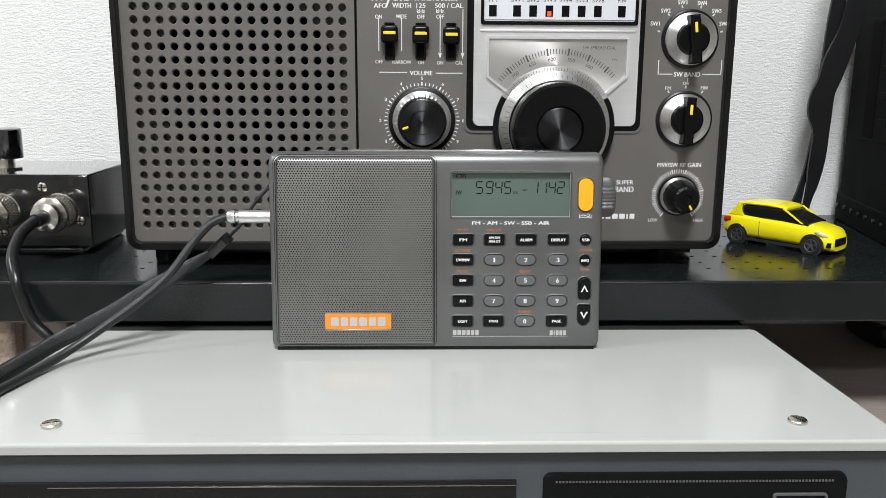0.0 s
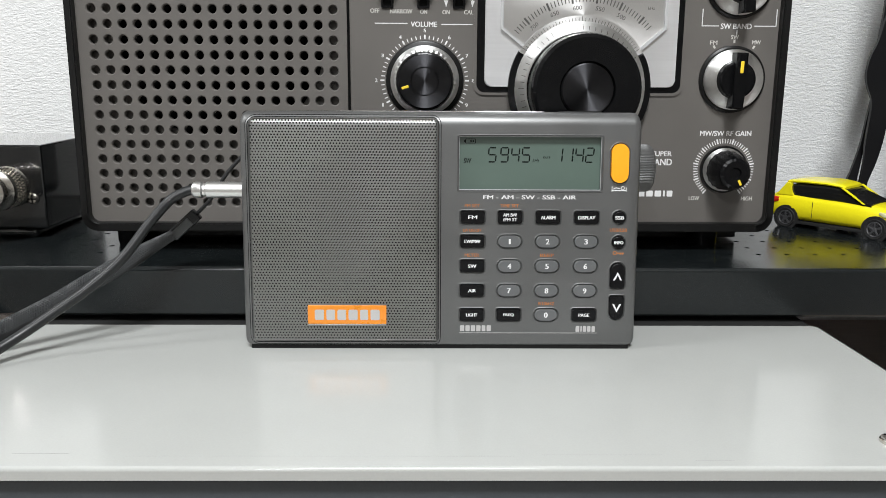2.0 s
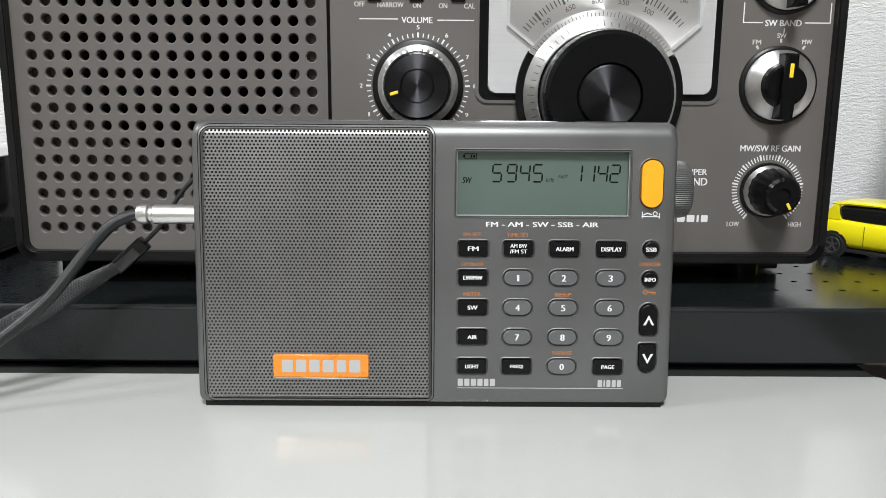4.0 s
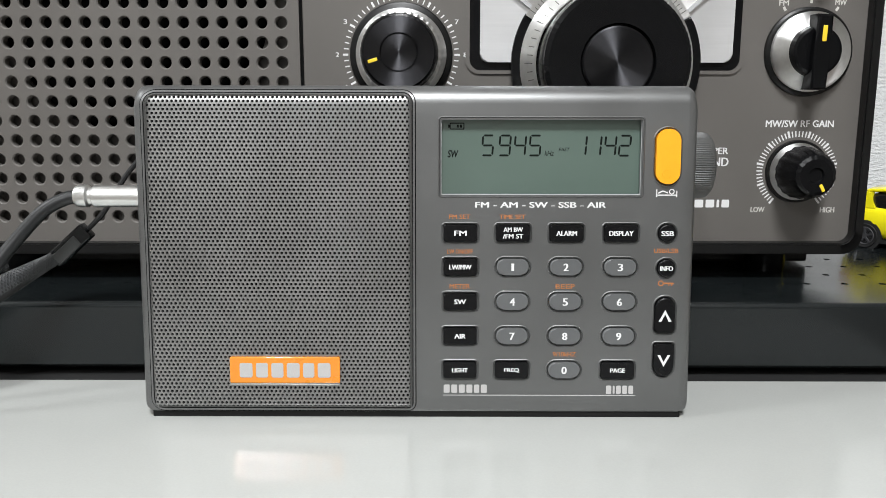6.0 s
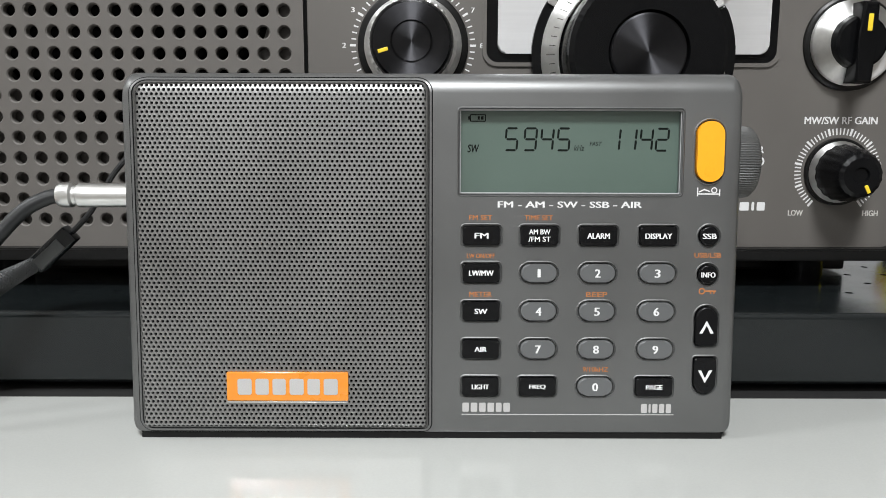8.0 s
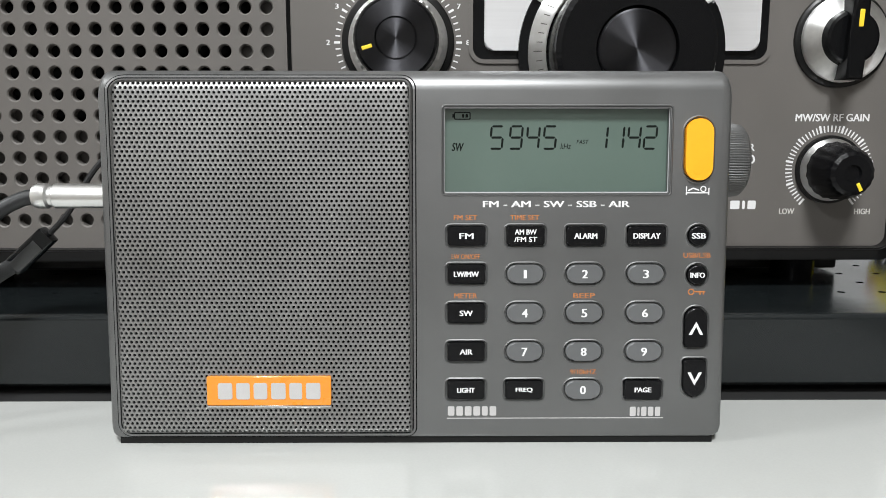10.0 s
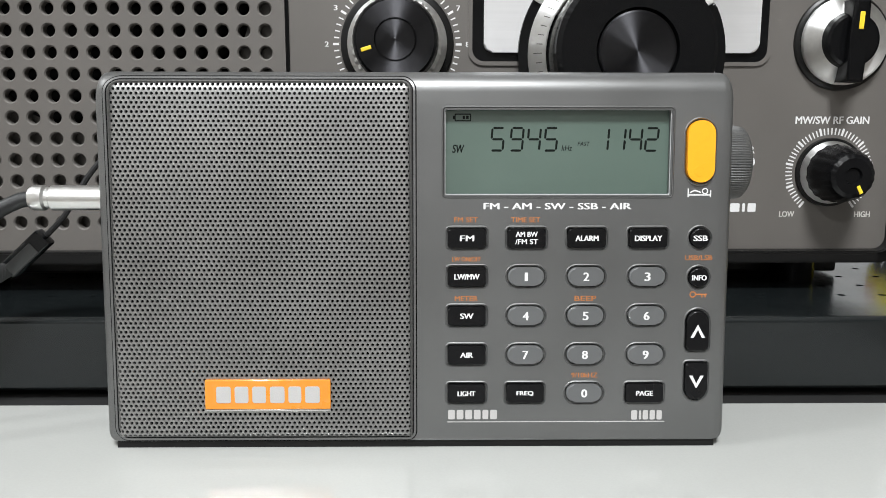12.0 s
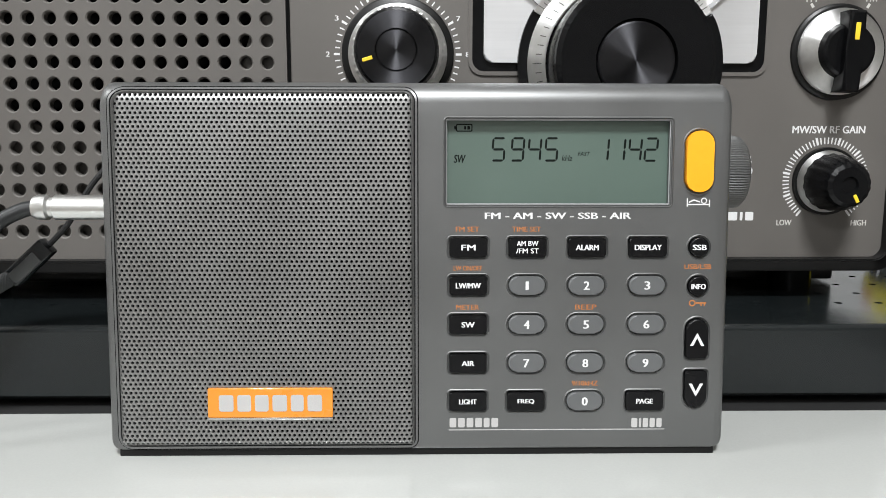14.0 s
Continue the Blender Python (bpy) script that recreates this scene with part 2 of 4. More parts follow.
def spline(points, steps=8):
    """A smooth line through the points."""
    pts = [Vector(p) for p in points]
    pts = [2 * pts[0] - pts[1]] + pts + [2 * pts[-1] - pts[-2]]
    out = []
    for a, b, c, d in zip(pts, pts[1:], pts[2:], pts[3:]):
        for i in range(steps):
            t = i / steps
            out.append(0.5 * (2 * b + (c - a) * t + (2 * a - 5 * b + 4 * c - d) * t * t + (3 * b - a - 3 * c + d) * t ** 3))
    return out + [pts[-2]]


def tube(points, r, seg=12, steps=8, bm=None, flat=1.0, side=None):
    """A cable along a smooth line; flat and side make it an oval band."""
    own = bmesh.new()
    line = spline(points, steps)
    n = None
    rows = []
    for i, p in enumerate(line):
        t = (line[min(i + 1, len(line) - 1)] - line[max(i - 1, 0)]).normalized()
        ref = n if n is not None else (Vector(side) if side else (Vector((0, 1, 0)) if abs(t.y) < 0.9 else Vector((1, 0, 0))))
        n = (ref - t * ref.dot(t)).normalized()
        b = t.cross(n)
        rows.append([own.verts.new(p + r * (math.cos(2 * math.pi * k / seg) * n + flat * math.sin(2 * math.pi * k / seg) * b)) for k in range(seg)])
    for a, b in zip(rows, rows[1:]):
        for k in range(seg):
            own.faces.new((a[k], a[(k + 1) % seg], b[(k + 1) % seg], b[k]))
    own.faces.new(rows[0])
    own.faces.new(rows[-1][::-1])
    return joined(bm, own)


def ribbon(rows, thick, steps=8, bm=None):
    """A band between two smooth lines, given as pairs of points, with thickness along y."""
    own = bmesh.new()
    a, b = spline([p for p, _ in rows], steps), spline([q for _, q in rows], steps)
    g = [[own.verts.new(v + Vector((0, o, 0))) for v, o in ((p, 0), (q, 0), (q, thick), (p, thick))] for p, q in zip(a, b)]
    for r, s in zip(g, g[1:]):
        for k in range(4):
            own.faces.new((r[k], r[(k + 1) % 4], s[(k + 1) % 4], s[k]))
    own.faces.new(g[0])
    own.faces.new(g[-1][::-1])
    return joined(bm, own)


def lettering(body, x, z, width, height, y, bold=0.0, bm=None, turn=0.0, slant=0.0):
    """Words that stand on a face towards -y, fitted into width and height about (x, z)."""
    data = bpy.data.curves.new("words", "FONT")
    data.body, data.size, data.extrude, data.resolution_u, data.shear = body, 1, 0.004, 3, slant
    ob = new("words", data)
    me = bpy.data.meshes.new_from_object(ob.evaluated_get(bpy.context.evaluated_depsgraph_get()))
    bpy.data.objects.remove(ob)
    bpy.data.curves.remove(data)
    own = bmesh.new()
    own.from_mesh(me)
    bpy.data.meshes.remove(me)
    xs, zs = [v.co.x for v in own.verts], [v.co.y for v in own.verts]
    mx, mz, w, h = (min(xs) + max(xs)) / 2, (min(zs) + max(zs)) / 2, max(xs) - min(xs), max(zs) - min(zs)
    c, s = math.cos(radians(turn)), math.sin(radians(turn))
    for v in own.verts:
        a, b, d = (v.co.x - mx) * (width - 2 * bold * height) / w, (v.co.y - mz) * height / h, v.co.z
        v.co = (x + a * c - b * s, y - 0.03 - d * 4, z + a * s + b * c)
    if bold:
        one = own.copy()
        for k, step in enumerate((-bold, bold)):
            extra = one.copy()
            bmesh.ops.translate(extra, verts=extra.verts, vec=(step * height * c, -0.006 * (k + 1), step * height * s))
            joined(own, extra)
        one.free()
    return joined(bm, own)


def mark_blocks(parent, mat, x0, x1, z0, z1, widths, y, label, depth=0.06):
    """A row of plain blocks, each a part, in the place of a maker's mark."""
    k = (x1 - x0) / sum(widths)
    x = x0
    for w in widths:
        own = slab(rounded(x + 0.11 * k, x + (w - 0.11) * k, z0, z1, 0.12 * (z1 - z0), 2), y - depth, y)
        part("mark_block", own, mat, parent, label)
        x += w * k


def carved(ob, cutter):
    """Cuts the closed shape (in the object's own metres) out of the object."""
    for v in cutter.verts:
        v.co = (v.co - Vector(top_of(ob)["at"])) * 0.001
    tool = linked("tool", cutter, BLACK_GAP)
    tool.location = top_of(ob).location
    mod = ob.modifiers.new("cut", "BOOLEAN")
    mod.operation, mod.object, mod.solver = "DIFFERENCE", tool, "EXACT"
    bpy.context.view_layer.update()
    me = bpy.data.meshes.new_from_object(ob.evaluated_get(bpy.context.evaluated_depsgraph_get()))
    ob.modifiers.remove(mod)
    ob.data = me
    me.shade_smooth()
    me.set_sharp_from_angle(angle=radians(35))
    bpy.data.objects.remove(tool)

# ---- the setting ----
WALL_Y, SHELF_Z, SHELF_Y, DESK_Z = 228, 23.5, 34.5, -58
solo("wall_north", box(-1600, 1600, WALL_Y, WALL_Y + 100, -760, 1350), WALLPAPER, "white wall with coarse woven textured wallpaper", "wall", kind="structure")
solo("wall_south", box(-1600, 1600, -3000, -2900, -760, 1350), ROOM_BEIGE, "plain beige painted room wall", "wall", kind="structure")
solo("wall_west", box(-1700, -1600, -3000, 328, -760, 1350), ROOM_BEIGE, "plain beige painted room wall", "wall", kind="structure")
solo("wall_east", box(1600, 1700, -3000, 328, -760, 1350), ROOM_BEIGE, "plain beige painted room wall", "wall", kind="structure")
solo("floor", box(-1700, 1700, -3000, 328, -800, -760), FLOOR_WOOD, "brown wooden floor of the room", "floor", kind="structure")
solo("ceiling", box(-1700, 1700, -3000, 328, 1350, 1400), ROOM_WHITE, "plain white painted ceiling", "ceiling", kind="structure")


def lamp_housing(x, y, r):
    root = thing("ceiling_lamp", (x, y, 1350), "round white ceiling lamp housing", "lamp", "ceiling lamps")
    part("housing", lathe([(r + 14, 1350), (r + 18, 1290), (r + 4, 1280), (r + 4, 1300), (0.0, 1300)], (x, y), "z", 48), DIFFUSER, root)


lamp_housing(0, -900, 205)
lamp_housing(-540, -1980, 80)
lamp_housing(-1250, -320, 155)


def perforated(xs, ys, px, py, r, mk, seg=16, lip=0.0, depth=1.0, keep=None):
    """Square cells, each with a round hole; mk turns (u, v, depth) into a point."""
    verts, faces = [], []
    for v in ys:
        for u in xs:
            n = len(verts)
            solid = keep and not keep(u, v)
            square = []
            for k in range(seg):
                a = 2 * math.pi * k / seg
                c, s = math.cos(a), math.sin(a)
                m = max(abs(c), abs(s))
                square.append((u + px / 2 * c / m, v + py / 2 * s / m, 0))
            levels = [square, [(u + r * math.cos(2 * math.pi * k / seg), v + r * math.sin(2 * math.pi * k / seg), 0) for k in range(seg)]]
            q = r - lip
            if lip:
                levels.append([(u + q * math.cos(2 * math.pi * k / seg), v + q * math.sin(2 * math.pi * k / seg), lip) for k in range(seg)])
            levels.append([(u + q * math.cos(2 * math.pi * k / seg), v + q * math.sin(2 * math.pi * k / seg), depth) for k in range(seg)])
            if solid:
                levels = levels[:1]
                verts += [mk(*p) for p in levels[0]]
                faces.append([n + k for k in range(seg)])
                continue
            for level in levels:
                verts += [mk(*p) for p in level]
            for i in range(len(levels) - 1):
                for k in range(seg):
                    j = (k + 1) % seg
                    faces.append((n + i * seg + k, n + i * seg + j, n + (i + 1) * seg + j, n + (i + 1) * seg + k))
    me = bpy.data.meshes.new("plate")
    me.from_pydata(verts, [], faces)
    bm = bmesh.new()
    bm.from_mesh(me)
    bpy.data.meshes.remove(me)
    bmesh.ops.remove_doubles(bm, verts=bm.verts, dist=0.01)
    return bm


def steel_shelf():
    root = thing("shelf", (20, 130, 2.5), "black powder-coated steel shelf with small punched holes", "shelf")
    x0, nx, ny = 105.5 - 12.85 * 30, 52, 11
    xs = [x0 + 12.85 * i for i in range(nx)]
    ys = [62 + 14.2 * j for j in range(ny)]
    left, right = xs[0] - 6.425, xs[-1] + 6.425
    front, back = ys[0] - 7.1, ys[-1] + 7.1
    deck = perforated(xs, ys, 12.85, 14.2, 1.25, lambda u, v, d: (u, v, SHELF_Z - d), 16, 0.0, 1.2)
    part("deck", deck, SHELF_BLACK, root, "black steel deck with rows of small holes")
    lip = bmesh.new()
    # the rounded front fold: top strip, bend and apron
    prof = [(front, SHELF_Z)] + [(SHELF_Y + 1.6 - 1.6 * math.sin(radians(a)), SHELF_Z - 1.6 + 1.6 * math.cos(radians(a))) for a in range(0, 91, 15)]
    prof += [(SHELF_Y, 3.6), (SHELF_Y + 1.2, 2.5), (SHELF_Y + 12, 2.5), (SHELF_Y + 12, 4.0), (SHELF_Y + 1.4, 4.0), (SHELF_Y + 1.4, SHELF_Z - 1.5), (front, SHELF_Z - 1.5)]
    a = [lip.verts.new((left, y, z)) for y, z in prof]
    b = [lip.verts.new((right, y, z)) for y, z in prof]
    for i in range(len(prof)):
        j = (i + 1) % len(prof)
        lip.faces.new((a[i], a[j], b[j], b[i]))
    part("apron", lip, SHELF_BLACK, root, "folded black steel front apron")
    part("rear_strip", box(left, right, back, WALL_Y - 0.5, SHELF_Z - 1.5, SHELF_Z), SHELF_BLACK, root)
    part("underside", box(left, right, 60, WALL_Y - 0.5, 8, 10), SHELF_BLACK, root)


steel_shelf()


def desk():
    root = thing("desk", (0, 40, -760), "brown-grey wood laminate desk under the shelf", "desk")
    part("desktop", box(-700, 700, -150, WALL_Y - 1, DESK_Z - 25, DESK_Z, 1.0), DESK, root)
    for x in (-670, 670):
        for y in (-120, 195):
            part("leg", box(x - 20, x + 20, y - 20, y + 20, -760, DESK_Z - 25, 2), FRONT_GREY, root)


desk()

# ---- the pale receiver cabinet that carries the small radio ----
STITCH = material("dull_grey_thread", (0.10, 0.10, 0.10), 0.6)
SCRATCH = material("worn_paint", (0.24, 0.24, 0.235), 0.5)
# near-black that stands for the shade beneath the shelf
REAR_SHADE = material("matt_black_shade", (0.004, 0.004, 0.004), 0.9)
CX0, CX1, CY0, CY1 = -176.0, 161.2, -97.0, 31.0


def cabinet():
    root = thing("receiver_cabinet", (-4, -36, DESK_Z), "receiver cabinet with glossy pale grey steel top on the desk", "receiver")
    # the folded top: a plate with a short front lip
    out = rounded(CX0, CX1, CY0, CY1, (1.0, 1.0, 2.5, 2.5), 6)
    top = bmesh.new()
    rows = []
    for inset, z in ((1.1, 0), (0.45, -0.12), (0.1, -0.5), (0, -1.1), (0, -3.8), (1.2, -3.8)):
        cx, cy = (CX0 + CX1) / 2, (CY0 + CY1) / 2
        sx, sy = 1 - 2 * inset / (CX1 - CX0), 1 - 2 * inset / (CY1 - CY0)
        rows.append([top.verts.new((cx + (x - cx) * sx * (1 - 0.00023 * (y - cy)), cy + (y - cy) * sy, z)) for x, y in out])
    top.faces.new(rows[0])
    k = len(out)
    for a, b in zip(rows, rows[1:]):
        for i in range(k):
            top.faces.new((a[i], a[(i + 1) % k], b[(i + 1) % k], b[i]))
    top.faces.new(rows[-1])
    part("top_cover", top, WHITE_STEEL, root, "glossy pale grey painted steel cover")
    part("body", box(CX0 + 6, CX1 - 7, CY0 + 5, 29, DESK_Z + 6, -3.8), FRONT_GREY, root, "blue-grey steel body")
    # black block in place of the cover's rear, which lies in the shelf's shadow
    part("rear_shade_strip", box(CX0 + 8, CX1 - 5.2, 31.2, 64, DESK_Z + 6, -0.25, 0.2), REAR_SHADE, root, "black strip for the shade behind the cover")
    part("front_panel", box(CX0 + 1, CX1 - 1, CY0 + 3.6, CY0 + 5, DESK_Z + 6, -3.8), FRONT_GREY, root, "blue-grey painted front panel")
    dial = part("dial_window", box(CX0 + 6, 27.0, CY0 + 2.5, CY0 + 3.6, DESK_Z + 14, -15.4, 0.5), GLOSS_BLACK, root, "glossy black dial window")
    part("window_trim", box(CX0 + 40, 26.6, CY0 + 2.1, CY0 + 2.5, -17.4, -17.1), CHROME, dial, "thin bright trim line")
    grip = part("speaker_panel", slab(rounded(36.4, 144.3, DESK_Z + 14, -13.0, 3.0), CY0 + 2.0, CY0 + 3.6, 0.8, 3), LEATHER, root, "black grained panel with stitched edge")
    for i in range(84):
        x = 41 + i * 1.18
        part("stitch", box(x - 0.34, x + 0.34, CY0 + 1.72, CY0 + 2.0, -16.3, -15.6), STITCH, grip)
    part("latch_frame", ring(rounded(118, 137.5, -34, -20.6, 1.2), rounded(118.8, 136.7, -33, -21.4, 0.8), CY0 + 1.2, CY0 + 2.0), STITCH, grip)
    part("latch_frame", ring(rounded(121, 135, -34, -22.6, 0.8), rounded(121.6, 134.4, -33, -23.2, 0.5), CY0 + 1.2, CY0 + 2.0), CHROME, grip)
    for x0, x1, y in ((-88, 20, -90.0), (28, 62, -89.2), (70, 81, -92.6), (-120, -104, -88.4)):
        part("scratch", box(x0, x1, y - 0.06, y + 0.06, -0.02, 0.012), SCRATCH, root, "fine scratch in the paint")
    for x in (CX0 + 25, CX1 - 25):
        for y in (-80, 40):
            part("foot", lathe([(7, DESK_Z), (8, DESK_Z + 6)], (x, y), "z", 20), CASE_BLACK, root)
    for x, y, a in ((-138.8, -81.5, 20), (131.0, -81.0, -65)):
        screw = part("screw", lathe([(3.5, 0.0), (3.5, 0.9), (3.2, 1.25), (2.4, 1.38), (0, 1.42)], (x, y), "z", 28), NICKEL, root, "round slotted nickel screw")
        slot = box(-2.9, 2.9, -0.28, 0.28, 1.0, 1.46)
        bmesh.ops.rotate(slot, verts=slot.verts, cent=(0, 0, 0), matrix=Matrix.Rotation(radians(a), 3, "Z"))
        bmesh.ops.translate(slot, verts=slot.verts, vec=(x, y, 0))
        part("slot", slot, BLACK_GAP, screw)


cabinet()

# ---- the small grey world receiver ----


def small_radio():
    root = thing("portable_radio", (0, 0, 0), "small dark grey portable radio with perforated speaker on a pale cabinet", "radio")
    W0, W1, TOP, DEPTH, R, LEAN = -74.3, 74.5, 89.8, 28.5, 5.0, 3.75

    def arc(z):
        """How far the front leans back where its upper edge is rounded."""
        d = z - (TOP - R)
        return 0.0 if d <= 0 else R - math.sqrt(max(0.0, R * R - d * d))

    rise = math.tan(radians(LEAN))
    # black slab that carries the body and paints the contact shadow below it
    plate = box(W0 + 2.2, W1 - 2.2, 0.8, DEPTH - 1.4, 0.02, 1.7, 0.1)
    for v in plate.verts:
        v.co.z += v.co.y * rise
    part("contact_shade_plate", plate, CASE_BLACK, root, "black slab carrying the body, put in for its contact shadow")
    prof = [(3.2, 1.5), (1.2, 1.5), (0.3, 1.9), (0.0, 2.7)]
    prof += [(R - R * math.cos(radians(a)), TOP - R + R * math.sin(radians(a))) for a in range(0, 91, 10)]
    prof += [(9.5, TOP), (11.5, TOP - 1.2), (16.5, TOP - 4.4), (DEPTH - 2, TOP - 4.8), (DEPTH, TOP - 7)]
    prof += [(DEPTH, 2.5 + DEPTH * rise), (DEPTH - 1.0, 1.5 + DEPTH * rise)]
    bm = bmesh.new()
    cy, cz = DEPTH / 2, TOP / 2
    rows = []
    side = ((0, 2.9), (0.25, 1.9), (0.8, 0.95), (1.7, 0.28), (2.9, 0.0))
    for x, inset in [(W0 + a, b) for a, b in side] + [(W1 - a, b) for a, b in side[::-1]]:
        sy, sz = 1 - 1.3 * inset / DEPTH, 1 - 2 * inset / TOP
        rows.append([bm.verts.new((x, cy + (y - cy) * sy, max(0.0, cz + (z - cz) * sz) if z > 5 else z + inset * 0.8)) for y, z in prof])
    k = len(prof)
    for a, b in zip(rows, rows[1:]):
        for i in range(k):
            bm.faces.new((a[i], a[(i + 1) % k], b[(i + 1) % k], b[i]))
    bm.faces.new(rows[0])
    bm.faces.new(rows[-1][::-1])
    body = part("body", bm, GREY_CASE, root, "dark grey metallic plastic body")

    cols, lines = (12.0, 26.0, 40.2, 54.7), (50.9, 41.8, 32.4, 23.0, 13.6)
    blacks = [(0, 0, "FM"), (1, 0, "AM BW\n/FM ST"), (2, 0, "ALARM"), (3, 0, "DISPLAY"), (0, 1, "LW/MW"), (0, 2, "SW"), (0, 3, "AIR"),
              (0, 4, "LIGHT"), (1, 4, "FREQ"), (3, 4, "PAGE")]
    ovals = [(1, 1, "1"), (2, 1, "2"), (3, 1, "3"), (1, 2, "4"), (2, 2, "5"), (3, 2, "6"), (1, 3, "7"), (2, 3, "8"), (3, 3, "9"), (2, 4, "0")]
    wells = []
    for c, r, word in blacks:
        wells.append((cols[c], lines[r], 8.9, 4.4, 0.6, "rect", word))
    for c, r, word in ovals:
        wells.append((cols[c], lines[r], 8.7, 4.4, 2.2, "oval", word))
    for z, word in ((50.9, "SSB"), (41.5, "INFO")):
        wells.append((67.0, z, 4.7, 4.7, 2.35, "round", word))

    def outline(w, grow):
        x, z, a, b, r = w[:5]
        return rounded(x - a / 2 - grow, x + a / 2 + grow, z - b / 2 - grow, z + b / 2 + grow, min(r + grow, b / 2 + grow), 6)

    up = lambda g: rounded(64.4 - g, 69.7 + g, 24.1 - g, 33.6 + g, (0.7 + g, 0.7 + g, 2.65 + g, 2.65 + g), 6)
    down = lambda g: rounded(64.4 - g, 69.7 + g, 11.9 - g, 20.9 + g, (2.65 + g, 2.65 + g, 0.6 + g, 0.6 + g), 6)
    power = lambda g: rounded(63.25 - g, 69.65 + g, 64.0 - g, 78.4 + g, 3.2 + g, 16)
    cut = bmesh.new()
    for w in wells:
        slab(outline(w, 0.28), -2, 1.0, bm=cut)
    for o in (up, down, power):
        slab(o(0.28), -2, 1.0, bm=cut)
    slab(rounded(6.4, 60.1, 60.6, 81.3, 0.6, 3), -2, 3.2, bm=cut)
    carved(body, cut)

    # raised rims round the keys
    for w in wells:
        part("key_rim", ridge(outline(w, 0.75), outline(w, 0.52), outline(w, 0.29), 0.0, -0.2), GREY_CASE, root)
    for x, z, a, b, r, shape, word in wells:
        w = (x, z, a, b, r)
        dark = shape != "oval"
        key = part("key", slab(outline(w, 0), -0.75, 0.95, 0.35, 3), KEY_BLACK if dark else KEY_GREY, root,
                   "glossy black key" if dark else "grey oval number key")
        rows = word.split("\n")
        size = {"FM": (3.4, 1.35), "SW": (3.2, 1.3), "AIR": (3.1, 1.25), "LIGHT": (4.3, 1.2), "FREQ": (4.1, 1.2), "PAGE": (4.1, 1.2),
                "ALARM": (5.5, 1.3), "DISPLAY": (6.5, 1.3), "LW/MW": (6.0, 1.3), "SSB": (3.4, 1.3), "INFO": (3.5, 1.25)}
        words = bmesh.new()
        if len(rows) == 2:
            lettering(rows[0], x, z + 0.95, 5.2, 1.2, -0.75, 0.04, words)
            lettering(rows[1], x, z - 0.80, 5.4, 1.2, -0.75, 0.04, words)
        elif word in size:
            lettering(word, x, z, *size[word], -0.75, 0.06, words)
        else:
            lettering(word, x, z, 0.75 if word == "1" else 1.45, 2.0, -0.75, 0.02 if word == "1" else 0.05, words)
        part("legend", words, WHITE_PRINT, key, "white printed legend")
    for o, sign, cz in ((up, 1, 28.7), (down, -1, 16.3)):
        key = part("key", slab(o(0), -0.8, 0.95, 0.5, 3), KEY_BLACK, root, "glossy black arrow key")
        part("key_rim", ridge(o(0.75), o(0.52), o(0.29), 0.0, -0.2), GREY_CASE, root)
        v = bmesh.new()
        for s in (-1, 1):
            q = [(67.05, cz + sign * 1.6), (67.05 + s * 1.75, cz - sign * 1.6), (67.05 + s * 0.95, cz - sign * 1.6), (67.05, cz + sign * 0.35)]
            slab(q, -0.84, -0.7, bm=v)
        part("legend", v, WHITE_PRINT, key, "white printed arrow")
    key = part("power_key", slab(power(0), -1.2, 0.95, 0.7, 5), ORANGE_KEY, root, "orange rubber power key")
    part("key_rim", ridge(power(0.75), power(0.52), power(0.29), 0.0, -0.2), GREY_CASE, root)
    dots = ring(circle(66.2, 66.6, 1.25, 18), circle(66.2, 66.6, 1.05, 18), -1.26, -1.1)
    for i, x in enumerate((64.9, 65.5, 66.9, 67.5)):
        lathe([(0.16, -1.27), (0.16, -1.1)], (x, 68.6 + 0.25 * (i in (1, 2))), bm=dots, seg=8)
    part("relief", dots, ORANGE_KEY, key)

    # display
    part("display_frame", ring(rounded(6.6, 59.9, 60.8, 81.1, 0.5, 3), rounded(6.82, 59.68, 61.02, 80.88, 0.4, 3), -0.12, 3.1), GREY_CASE, root, "thin dark display frame")
    part("frame_edge", ridge(rounded(6.0, 60.5, 60.2, 81.7, 1.1, 3), rounded(6.3, 60.2, 60.5, 81.4, 0.8, 3), rounded(6.6, 59.9, 60.8, 81.1, 0.5, 3), 0.0, -0.28), GREY_CASE, root)
    lcd = part("display", box(6.82, 59.68, 2.4, 3.1, 61.02, 80.88), LCD, root, "grey-green liquid crystal display")
    # pale ring, widest below, stands for light caught along the lens edge
    part("lens_glint", ring(rounded(6.84, 59.66, 61.04, 80.86, 0.3, 2), rounded(6.94, 59.56, 61.26, 80.72, 0.2, 2), 0.5, 1.0), EDGE, root, "thin pale ring for the glint along the display lens edge")
    Y = 2.39
    segs = {"5": "afgcd", "9": "abfgcd", "4": "fgbc", "2": "abged", "1": "bc"}

    def stroke(ink, a, b, t):
        a, b = Vector(a), Vector(b)
        d = (b - a).normalized()
        n = Vector((-d.y, d.x)) * t / 2
        e = d * t / 2
        pts = [a, a + e + n, b - e + n, b, b - e - n, a + e - n]
        slab([(p.x + 0.075 * (p.y - 71.7), p.y) for p in pts], Y - 0.02, Y, bm=ink)

    def digit(ch, x, w, z0, z1, t=0.52):
        ink = bmesh.new()
        zm, g = (z0 + z1) / 2, 0.10
        lines_ = {"a": ((x, z1), (x + w, z1)), "g": ((x, zm), (x + w, zm)), "d": ((x, z0), (x + w, z0)), "f": ((x, zm), (x, z1)),
                  "b": ((x + w, zm), (x + w, z1)), "e": ((x, z0), (x, zm)), "c": ((x + w, z0), (x + w, zm))}
